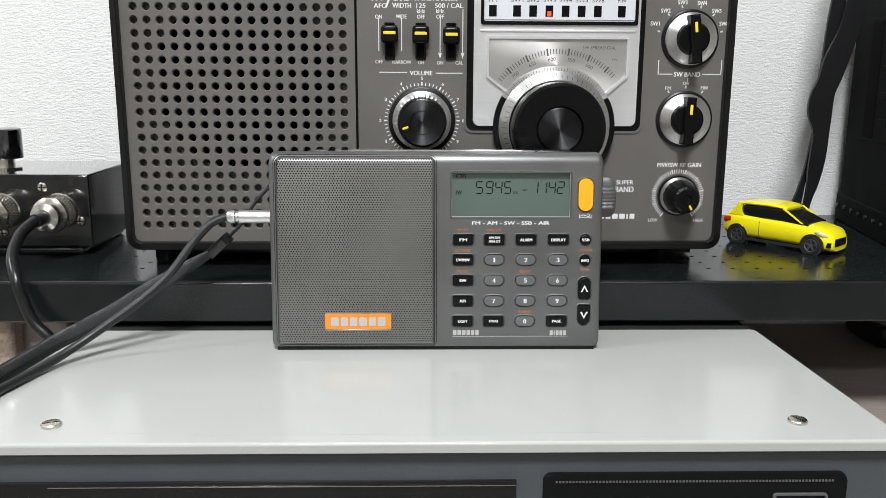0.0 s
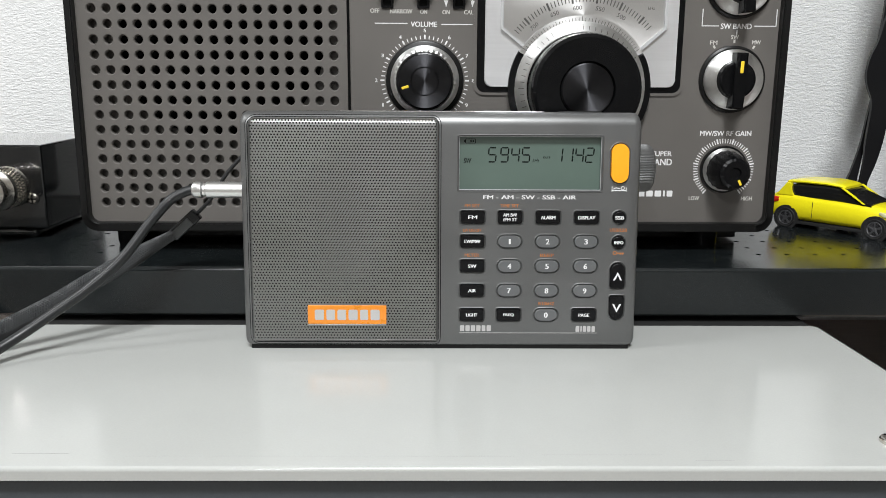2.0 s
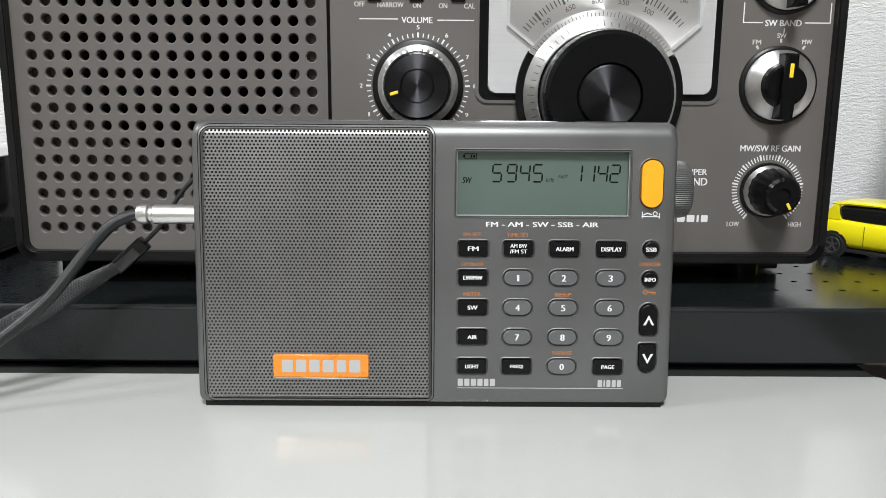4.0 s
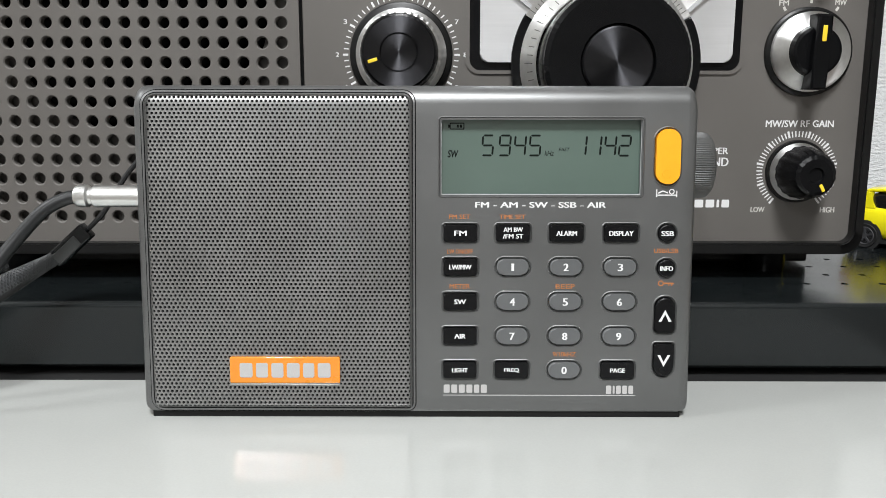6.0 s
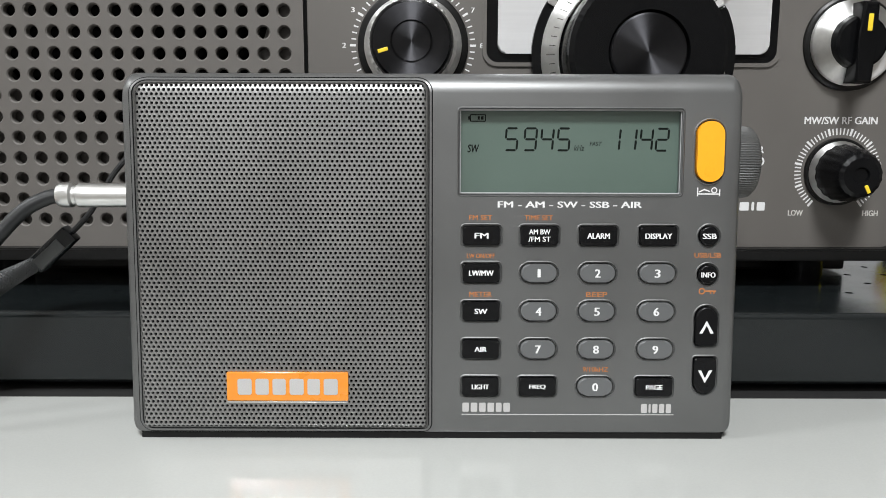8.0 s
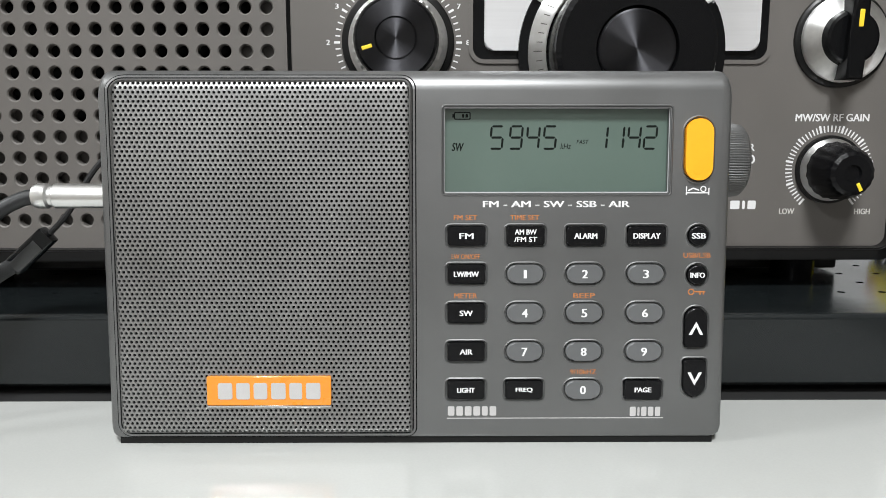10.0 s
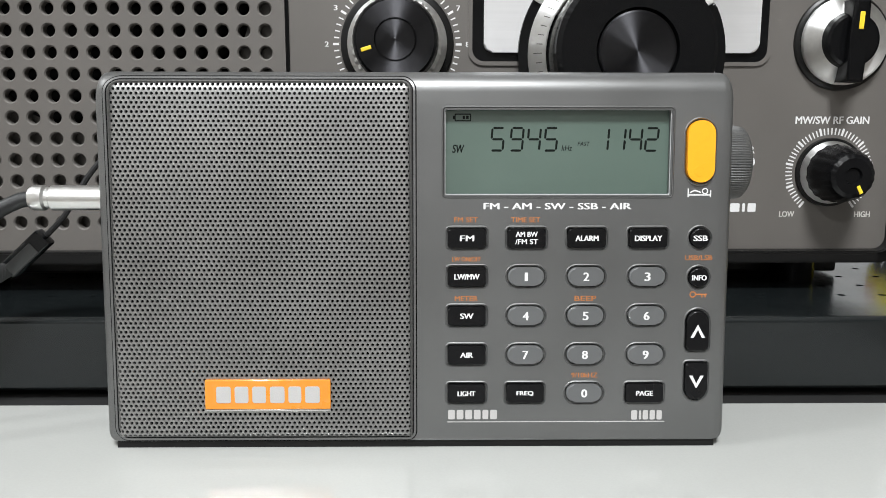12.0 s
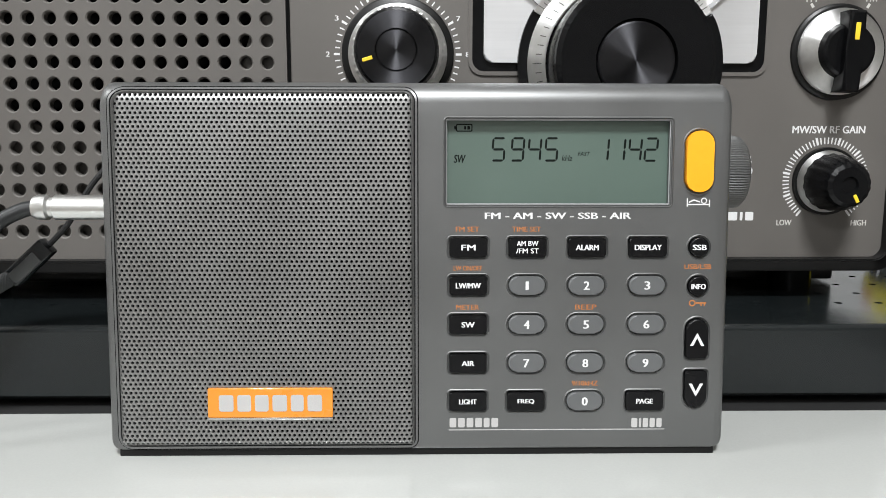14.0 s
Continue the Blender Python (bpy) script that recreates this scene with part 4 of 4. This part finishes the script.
    k = part("gain_knob", lathe([(8.9, PY - 4), (7.8, PY - 12.5), (6.6, PY - 15.0), (5.4, PY - 15.6), (2.6, PY - 15.6), (2.2, PY - 14.8), (0, PY - 14.8)], (rx, rz), seg=108, flute=0.03, flutes=18), KNOB_BLACK, root, "black ribbed gain knob", origin=o)
    mark = box(3.2, 5.8, PY - 15.85, PY - 15.3, -0.55, 0.55, 0.2)
    bmesh.ops.rotate(mark, verts=mark.verts, cent=(0, 0, 0), matrix=Matrix.Rotation(radians(62), 3, "Y"))
    bmesh.ops.translate(mark, verts=mark.verts, vec=(rx, 0, rz))
    part("pointer", mark, YELLOW, k, "yellow pointer mark")

    # slide switches
    for sx, top in ((-22.6, 146.4), (-7.2, 146.2), (8.0, 145.8)):
        part("switch_slot", ring(rounded(sx - 2.6, sx + 2.6, 129.8, 147.8, 0.6, 3), rounded(sx - 1.7, sx + 1.7, 130.8, 147.0, 0.3, 3), PY - 0.7, PY + 0.2), KNOB_BLACK, root, "black switch slot")
        part("slot_floor", box(sx - 1.7, sx + 1.7, PY - 0.08, PY + 0.1, 130.8, 147.0), BLACK_GAP, root)
        sw = bmesh.new()
        box(sx - 4.2, sx + 4.2, PY - 6.5, PY - 0.8, top - 8.6, top, 1.6, 4, bm=sw)
        cap = part("slide_switch", sw, KNOB_BLACK, root, "black rounded slide switch")
        part("pointer", box(sx - 3.0, sx + 3.0, PY - 6.75, PY - 6.3, top - 4.5, top - 3.0, 0.2), YELLOW, cap, "yellow switch line")

    # printed words: text, x, z, width, height
    for word, x, z, w, h in PRINTS:
        part("printing", lettering(word, x, z, w, h, PY, 0.035), DULL_PRINT if h < 1.9 else WHITE_PRINT, panel)
    for x0, x1, z0, z1 in RULES:
        part("guide_line", slab([(x0, z0), (x1, z0), (x1, z1), (x0, z1)], PY - 0.06, PY + 0.02), WHITE_PRINT, panel)
    for x in (2.5, 13.8):
        part("arrow_head", slab([(x - 0.9, 133.2), (x, 130.4), (x + 0.9, 133.2)], PY - 0.06, PY + 0.02), WHITE_PRINT, panel)
    for cx, cz, angles in ((128.4, 140.8, (167, 134, 107, 73, 46, 13)), (127.9, 100.7, (122, 90, 58))):
        for a in angles:
            c, s = math.cos(radians(a)), math.sin(radians(a))
            part("position_mark", slab([(cx + r * c - w * s, cz + r * s + w * c) for r, w in ((15.6, -0.4), (17.0, -0.4), (17.0, 0.4), (15.6, 0.4))], PY - 0.06, PY + 0.02), DULL_PRINT, panel)
    mark_blocks(panel, WHITE_PRINT, 73.6, 105.5, 48.8, 51.5, (1.2, 1, 1, 1, 0.9, 1, 1, 0.45, 0.9), PY + 0.02, "white printed block")
    root.rotation_euler = (0, 0, radians(0.5))


def scale_ticks(parent, cx, cz, r0, r1, r2, a0, a1, count, major, y):
    """White printed ticks round a knob, each a part."""
    for i in range(count + 1):
        a = radians(a0 + (a1 - a0) * i / count)
        c, s = math.cos(a), math.sin(a)
        w = 0.34 if i % major == 0 else 0.2
        r = r2 if i % major == 0 else r1
        part("tick", slab([(cx + q * c - k * s, cz + q * s + k * c) for q, k in ((r0, -w), (r, -w), (r, w), (r0, w))], y - 0.06, y + 0.02), WHITE_PRINT, parent)


DULL_INK = material("dark_scale_ink", (0.06, 0.058, 0.055), 0.6)
PRINTS = [
    ("FM", -28.8, 159.2, 5.2, 2.2), ("AFC", -27.4, 155.9, 6.0, 2.3), ("BAND", -16.5, 159.3, 8.0, 2.2), ("WIDTH", -16.6, 156.0, 9.4, 2.3), ("/", -23.5, 157.4, 3.0, 5.0),
    ("X-TAL", -6.2, 159.4, 8.0, 2.2), ("125", -7.1, 156.0, 4.6, 2.2), ("kHz", -7.1, 153.4, 4.0, 2.0), ("MARKER", 4.9, 159.4, 12.0, 2.2),
    ("500 / CAL", 6.9, 156.1, 14.0, 2.3), ("kHz", 2.4, 153.5, 4.0, 2.0), ("ON", -28.1, 150.6, 3.4, 1.9), ("WIDE", -16.9, 150.7, 5.4, 1.9),
    ("OFF", -7.1, 150.7, 4.0, 1.9), ("OFF", 2.5, 150.8, 4.0, 1.9), ("OFF", -28.0, 128.8, 3.9, 1.8), ("NARROW", -16.7, 128.6, 9.6, 1.8),
    ("ON", -7.1, 128.5, 3.0, 1.8), ("ON", 2.5, 128.4, 3.2, 1.8), ("CAL", 12.2, 128.4, 4.0, 1.8), ("VOLUME", -7.0, 123.3, 11.4, 2.2),
    ("SW1", 110.4, 148.2, 4.8, 2.0), ("SW2", 115.4, 154.5, 4.8, 2.0), ("SW3", 123.7, 158.5, 4.8, 2.0), ("SW4", 133.6, 158.2, 4.8, 2.0),
    ("SW5", 141.2, 154.5, 4.8, 2.0), ("SW6", 145.3, 148.3, 4.8, 2.0), ("SW BAND", 128.2, 123.3, 13.6, 2.3), ("SW", 128.0, 118.8, 3.5, 1.7),
    ("FM", 118.9, 116.4, 3.2, 1.7), ("MW", 137.6, 116.6, 3.8, 1.7), ("MW/SW RF GAIN", 127.2, 77.2, 23.0, 2.3), ("LOW", 115.0, 48.1, 4.8, 1.8),
    ("HIGH", 138.9, 48.0, 5.0, 1.8), ("SUPER", 99.2, 68.1, 9.0, 2.2), ("BAND", 99.1, 64.4, 9.8, 2.9),
]
RULES = [
    (-28.3, -27.9, 134.0, 150.0), (-16.9, -16.5, 134.0, 150.0), (2.3, 2.7, 132.5, 150.0), (13.6, 14.0, 132.5, 154.5),
    (-28.1, -14.0, 123.4, 123.8), (0.5, 13.9, 123.1, 123.5),
    (113.1, 113.5, 123.5, 130.5), (113.1, 120.6, 123.2, 123.6), (145.3, 145.7, 123.5, 130.5), (136.1, 145.7, 123.2, 123.6), (128.5, 128.9, 119.8, 121.6),
]
big_radio()

# ---- the aerial tuner box with its plugs ----


def tuner_box():
    root = thing("switch_box", (-225, 120, SHELF_Z), "black enamelled metal box with two plugged coaxial connectors, on the shelf", "switch box")
    yf, x1, zt = 92.0, -187.4, 68.4
    part("case", box(-275, x1, yf, 160, 28.5, zt, 0.9, 3), BOX_BLACK, root, "glossy black enamelled case")
    part("base_plate", box(-273, x1 - 6, yf + 1.5, 158, SHELF_Z, 28.6, 2.0, 3), BOX_BLACK, root, "black base plate")
    knob = part("knob", lathe([(9.6, 74.6), (9.9, 75.2), (9.9, 90.6), (9.3, 91.2), (0, 91.2)], (-243.6, 118), "z", 64), GLOSS_KNOB, root, "black metal knob")
    part("knob_stem", lathe([(5.2, zt), (5.2, 74.7)], (-243.6, 118), "z", 24), NICKEL, knob)
    part("washer", lathe([(9.4, zt), (9.4, zt + 1.0), (4, zt + 1.3)], (-243.6, 118), "z", 6), NICKEL, knob)
    for x in (-202.5, -233.5):
        plug = part("coax_plug", lathe([(9.8, yf), (9.8, yf - 3.5), (9.2, yf - 4.2), (9.2, yf - 14), (9.6, yf - 15), (9.2, yf - 17), (8.0, yf - 18), (7.2, yf - 19), (7.2, yf - 23), (4.2, yf - 24.5)],
                                       (x, 49.0), "y", 72, flute=0.0), NICKEL, root, "nickel-plated coaxial plug")
        knurl = bmesh.new()
        for i in range(40):
            a = 2 * math.pi * i / 40
            for k in range(3):
                y0 = yf - 5.0 - 3.0 * k
                s = lathe([(0.34, y0), (0.34, y0 - 2.2)], (x + 9.25 * math.cos(a + k * 0.078), 49.0 + 9.25 * math.sin(a + k * 0.078)), "y", 6)
                joined(knurl, s)
        part("knurling", knurl, NICKEL, plug, "knurled sleeve ring")
    for x, z in ((-212.0, 61.5), (-193.0, 43.0), (-235.5, 36.5)):
        nut = part("screw", lathe([(2.7, yf), (2.7, yf - 0.9), (2.0, yf - 1.6), (0, yf - 1.8)], (x, z), "y", 12), NICKEL, root, "bright cross-head screw")
        for a, b in ((2.0, 0.3), (0.3, 2.0)):
            part("slot", box(x - a, x + a, yf - 1.85, yf - 1.5, z - b, z + b), BLACK_GAP, nut)


tuner_box()

solo("coaxial_cable", tube([(-202.5, 68.5, 49.0), (-204.0, 60, 48.2), (-206.8, 50, 43.0), (-205.5, 38, 35), (-200.5, 29.5, 26), (-198.0, 28, 17), (-193.0, 26.5, 5.5), (-184.5, 25.5, -4), (-178, 25, -20), (-176, 26, -57.5)], 2.8, 16, 10),
     COAX, "glossy black coaxial cable hanging over the shelf edge", "cable")
solo("cable_boot", tube([(-202.5, 69, 49.0), (-203.6, 61, 48.5)], 3.5, 16, 6), COAX, "black rubber boot on the coaxial plug", "cable boot")

# ---- plug, lead and wrist strap at the small radio's side ----


def aerial_lead():
    root = thing("aerial_lead", (-165, -16, 0), "dark grey rubber aerial lead with silver plug", "cable")
    part("plug", lathe([(2.2, -74.0), (3.0, -74.3), (3.15, -89.8), (2.6, -90.4), (2.6, -91.2), (3.15, -91.8), (3.15, -94.2), (2.7, -95.2), (0, -95.3)], (16.0, 58.9), "x", 40), PLUG_STEEL, root, "silver machined plug sleeve")
    part("lead", tube([(-94.5, 16, 58.9), (-98.5, 15.5, 58.0), (-104.0, 14, 54.8), (-111.2, 11, 46.6), (-120.5, 5, 34.0), (-132, -1, 23.6), (-143.5, -6, 15.6), (-154.3, -13, 8.4), (-163.4, -25, 3.4), (-169.5, -47, 2.4), (-174.5, -69, 2.4), (-182, -100, 2.0), (-190, -125, -14)], 1.9, 16, 10), RUBBER, root, "dark grey rubber lead")


aerial_lead()


def wrist_strap():
    root = thing("wrist_strap", (-110, 24, 0), "black braided nylon wrist strap with a clip", "strap")
    part("cord", tube([(-75, 27, 74), (-78.4, 26.5, 70.5), (-84, 26, 64.5), (-88.5, 26, 58), (-92, 26.5, 53), (-96.5, 27, 48.5), (-98.5, 27, 46.8)], 0.75, 8, 8), BRAID, root, "thin black cord loop")
    clip = box(-7.4, 6.2, -2.0, 2.0, -2.5, 2.5, 0.5, 2)
    bmesh.ops.rotate(clip, verts=clip.verts, cent=(0, 0, 0), matrix=Matrix.Rotation(radians(-42), 3, "Y"))
    bmesh.ops.translate(clip, verts=clip.verts, vec=(-101.8, 26.5, 43.6))
    clip_part = part("clip", clip, GLOSS_BLACK, root, "black plastic strap clip")
    # lighter plate that stands for the sheen on the glossy clip
    face = box(-6.6, 2.6, -2.3, -1.9, -2.1, 1.2, 0.2, 2)
    bmesh.ops.rotate(face, verts=face.verts, cent=(0, 0, 0), matrix=Matrix.Rotation(radians(-42), 3, "Y"))
    bmesh.ops.translate(face, verts=face.verts, vec=(-101.8, 26.5, 43.6))
    part("clip_sheen", face, CLIP_SHEEN, clip_part, "dark grey plate for the sheen on the clip")
    line = [(-104.5, 26, 40.6), (-113.6, 22, 35.6), (-124.1, 16, 29.6), (-135.7, 10, 23.2), (-147, 4, 16.6), (-157.8, -2.5, 11.4), (-167.6, -11, 7.0), (-174, -31, 4.6), (-178.5, -58, 4.4), (-187, -98, 4.0), (-196, -125, -12)]
    pts = spline(line, 30)

    def pinched(bm):
        """Gathers the band where it enters the clip."""
        for v in bm.verts:
            d = (v.co - pts[0]).length
            if d < 24:
                near = min(pts[:150], key=lambda q: (q - v.co).length_squared)
                v.co = near + (v.co - near) * (0.42 + 0.58 * min(1.0, d / 22))
        return bm

    band = part("band", pinched(tube(line, 3.6, 14, 10, flat=0.36, side=(0.35, 0.25, 0.9))), BRAID, root, "black braided band")
    # crossing strands on the band
    strands = bmesh.new()
    for sign in (-1, 1):
        for phase in range(10):
            path = []
            for i in range(len(pts)):
                t = (pts[min(i + 1, len(pts) - 1)] - pts[max(i - 1, 0)]).normalized()
                up_ = Vector((0.35, 0.25, 0.9))
                up_ = (up_ - t * up_.dot(t)).normalized()
                side_ = t.cross(up_)
                a = sign * i * 0.30 + phase * math.pi / 5
                path.append(pts[i] + 3.53 * math.cos(a) * up_ + 1.31 * math.sin(a) * side_)
            tube(path, 0.28, 4, 1, bm=strands)
    tagged(part("braid_weave", pinched(strands), BRAID_LIGHT, band, "interlaced grey-black strands"), kind="stuff")


BRAID_LIGHT = material("grey_black_nylon_strand", (0.042, 0.044, 0.046), 0.45, 0, 0.2, 2500)
wrist_strap()

# ---- the toy car ----


def toy_car():
    root = thing("toy_car", (207, 116.5, SHELF_Z), "small bright yellow die-cast hatchback toy car with dark windows", "toy car")
    at = Vector((207, 116.5, SHELF_Z))

    def loft(stations, n=20, power=3.2):
        """Rounded sections (along, half width, low, high)."""
        bm = bmesh.new()
        rows = []
        for x, w, z0, z1 in stations:
            row = []
            for i in range(n):
                a = 2 * math.pi * i / n
                c, s = math.cos(a), math.sin(a)
                row.append(bm.verts.new((x, w * math.copysign(abs(c) ** (2 / power), c), (z0 + z1) / 2 + (z1 - z0) / 2 * math.copysign(abs(s) ** (2 / power), s))))
            rows.append(row)
        for a, b in zip(rows, rows[1:]):
            for i in range(n):
                bm.faces.new((a[i], a[(i + 1) % n], b[(i + 1) % n], b[i]))
        bm.faces.new(rows[0])
        bm.faces.new(rows[-1][::-1])
        return bm

    def place(bm, stretch=1.08):
        for v in bm.verts:
            v.co = Vector((v.co.x * stretch, v.co.y, v.co.z)) + at
        return bm

    body = part("body", place(loft([(-30.6, 9.6, 6.0, 14.0), (-29.8, 12.4, 4.4, 17.0), (-26.5, 13.6, 3.4, 18.6), (-18, 14.0, 3.2, 18.4), (-8, 13.7, 3.2, 17.8), (4, 13.7, 3.2, 17.2), (12, 13.9, 3.2, 16.9),
                                    (18, 13.8, 3.0, 16.4), (23.5, 13.2, 2.6, 15.3), (27.3, 12.2, 2.2, 13.6), (29.6, 10.6, 2.0, 11.2), (30.6, 8.8, 2.2, 9.0)], power=3.8)), CAR_YELLOW, root, "glossy yellow enamelled body")
    part("greenhouse_glass", place(loft([(-27.5, 10.2, 15, 17.6), (-23.5, 11.2, 15, 21.6), (-18, 11.9, 15, 23.6), (-3, 11.9, 15, 24.0), (3.5, 11.5, 15, 23.2), (10, 11.7, 15, 20.2), (17.5, 11.6, 14.5, 16.8)], power=5)), CAR_GLASS, root, "dark tinted windows")
    part("roof", place(loft([(-24.0, 9.4, 23.0, 24.2), (-22.5, 11.2, 22.6, 25.0), (-16, 12.1, 22.9, 25.8), (-4, 12.0, 23.1, 25.9), (2.5, 11.4, 22.8, 25.0), (4.6, 10.4, 22.6, 23.9)], power=2.8)), CAR_YELLOW, root, "yellow roof with spoiler")
    for s in (-1, 1):
        pillar = bmesh.new()
        y0, y1 = sorted((s * 12.7, s * 9.6))
        slab([(-27.4, 16.6), (-18.5, 16.6), (-20.0, 19.6), (-20.6, 23.4), (-22.6, 23.4)], y0, y1, 0.3, bm=pillar)
        part("rear_pillar", place(pillar), CAR_YELLOW, root)
        y0, y1 = sorted((s * 12.5, s * 10.6))
        part("front_pillar", place(slab([(13.8, 16.4), (15.0, 16.4), (4.2, 23.4), (3.2, 23.4)], y0, y1, 0.2)), CAR_YELLOW, root)
        part("side_sill", place(box(-17.5, 16.5, *sorted((s * 13.2, s * 13.9)), 2.4, 4.0, 0.3)), TYRE, root)
        for x in (-22.8, 22.5):
            y0 = s * 13.95
            arch = lathe([(6.5, y0 - s * 4), (6.5, y0), (0, y0 + s * 0.05)], (x, 5.2), "y", 28)
            part("wheel_arch", place(arch, 1), TYRE, root)
            wheel = part("wheel", place(lathe([(3.8, y0 + s * 0.2), (4.8, y0 + s * 0.4), (5.2, y0 - s * 0.2), (5.2, y0 - s * 3)], (x, 5.2), "y", 28), 1), TYRE, root, "black toy tyre")
            part("rim", place(lathe([(3.8, y0 + s * 0.1), (3.6, y0 + s * 0.4), (3.2, y0 + s * 0.2), (1.2, y0 + s * 0.2), (0, y0 + s * 0.5)], (x, 5.2), "y", 20), 1), RIM, wheel, "dark grey rim")
            spokes = bmesh.new()
            for i in range(5):
                b = box(-0.4, 0.4, y0 - 0.5, y0 + 0.5, 0.8, 3.5)
                bmesh.ops.rotate(b, verts=b.verts, cent=(0, 0, 0), matrix=Matrix.Rotation(radians(72 * i), 3, "Y"))
                bmesh.ops.translate(b, verts=b.verts, vec=(x, 0, 5.2))
                joined(spokes, b)
            part("spokes", place(spokes, 1), RIM, wheel)
        lampm = loft([(22.0, 0.7, 12.6, 13.8), (23.8, 1.2, 11.4, 13.7), (26.2, 1.4, 10.6, 12.9), (28.2, 1.0, 10.3, 11.4)], 12)
        for v in lampm.verts:
            v.co.y += s * (13.0 - max(0.0, v.co.x - 21.5) ** 1.5 * 0.135)
        part("headlight", place(lampm), CAR_LAMP, root, "clear headlight")
        tail = loft([(-29.9, 0.8, 12.0, 14.6), (-28.2, 1.2, 12.2, 15.6), (-25.5, 0.7, 13.2, 15.6)], 12)
        for v in tail.verts:
            v.co.y += s * (12.3 + (v.co.x + 29.9) * 0.25)
        part("tail_light", place(tail), CAR_RED, root, "red tail light")
        part("fog_lamp", place(box(27.0, 29.9, *sorted((s * 8.4, s * 11.6)), 4.6, 7.6, 0.3)), CAR_GLASS, root)
        door = box(-8.55, -8.42, *sorted((s * 13.7, s * 13.92)), 6.0, 15.0)
        part("door_gap", place(door), TYRE, root)
    part("front_grille", place(box(28.6, 31.0, -7.4, 7.4, 4.6, 9.4, 0.9)), CAR_GLASS, root, "black front grille")
    part("underbody", place(box(-27, 27, -11.5, 11.5, 2.4, 4.2, 0.5)), TYRE, root)
    root.rotation_euler = (0, 0, radians(-49))
    root.location.x += 0.002
    root.location.y += 0.005


toy_car()

# ---- the black case and its strap at the shelf's end ----


def leather_case():
    root = thing("equipment_case", (326, 160, SHELF_Z), "black leatherette equipment case with slotted side, on the shelf", "case")
    part("case", box(284, 400, 60, 206, SHELF_Z, 262, 3.5, 3), LEATHER, root, "black grained case")
    part("slot_frame", box(282.6, 284.6, 120, 176, 82, 158, 0.8), LEATHER, root)
    part("slot", box(282.2, 283.4, 150, 168, 84, 156, 0.4), BLACK_GAP, root, "dark recessed slot")
    for i in range(4):
        part("slot_rib", box(281.6, 283.4, 128, 144, 92 + 16 * i, 97 + 16 * i, 1.0), LEATHER, root)
    part("plinth", box(283.0, 401, 59, 207, SHELF_Z, 42, 1.0, 3), LEATHER, root, "black plinth strip")
    for i in range(11):
        part("stud", lathe([(1.9, 283.1), (1.6, 282.2), (0, 281.8)], (66 + 13.5 * i, 34.5), "x", 12), KNOB_BLACK, root, "black domed stud")
    root.rotation_euler = (0, 0, radians(-9))
    root.location.x -= 0.007


leather_case()

strap_root = thing("carrying_strap", (247, 165, SHELF_Z), "black leather carrying strap hanging down beside the case", "strap")


def band(rows, y0, y1):
    """Pairs of points down a band from (left x, right x, z); y runs from y0 at its top to y1 at its foot."""
    n = len(rows) - 1
    return [((a, y0 + (y1 - y0) * i / n, z), (b, y0 + (y1 - y0) * i / n, z)) for i, (a, b, z) in enumerate(rows)]


part("front_band", ribbon(band([(268, 280, 235), (258, 270, 195), (252.6, 264.8, 168), (249.5, 262.1, 151), (242.5, 258.0, 134), (239.6, 254.2, 120.5), (236.4, 251.2, 111.8), (235.2, 250.7, 103), (236.7, 250.7, 96),
                                (240.4, 250.5, 87), (240.2, 250.3, 75), (239.8, 249.3, 64), (240.2, 247.1, 53), (239.4, 243.6, 40.6), (238.5, 242.1, SHELF_Z)], 160, 166), 2.2, 10), STRAP, strap_root, "black leather band")
part("rear_band", ribbon(band([(254, 264, 235), (249, 258.5, 195), (246.8, 255.6, 168), (245.3, 253.1, 151), (244.6, 250.1, 134), (243.5, 248.0, 120), (243.5, 246.5, 104), (243.5, 245.8, 90), (242.1, 244.5, 78),
                               (240.3, 242.8, 63), (236.9, 241.3, 48.5), (234.6, 240.5, 41), (232.0, 238.0, SHELF_Z)], 169, 172), 2.0, 10), STRAP, strap_root, "black leather band")

# ---- under the shelf ----
solo("cloth_cover", box(-330, -196, 70, 120, DESK_Z, 5, 4, 3), CLOTH, "pale woven cloth-covered box on the desk", "box")
solo("tan_cloth", box(-330, -218, 55, 68, DESK_Z, 4, 3, 3), CLOTH_TAN, "folded tan woven cloth beside the box", "cloth")
solo("power_adapter", box(300, 390, 166, 215, DESK_Z, DESK_Z + 16, 4, 3), CASE_BLACK, "black power adapter lying on the desk", "adapter")
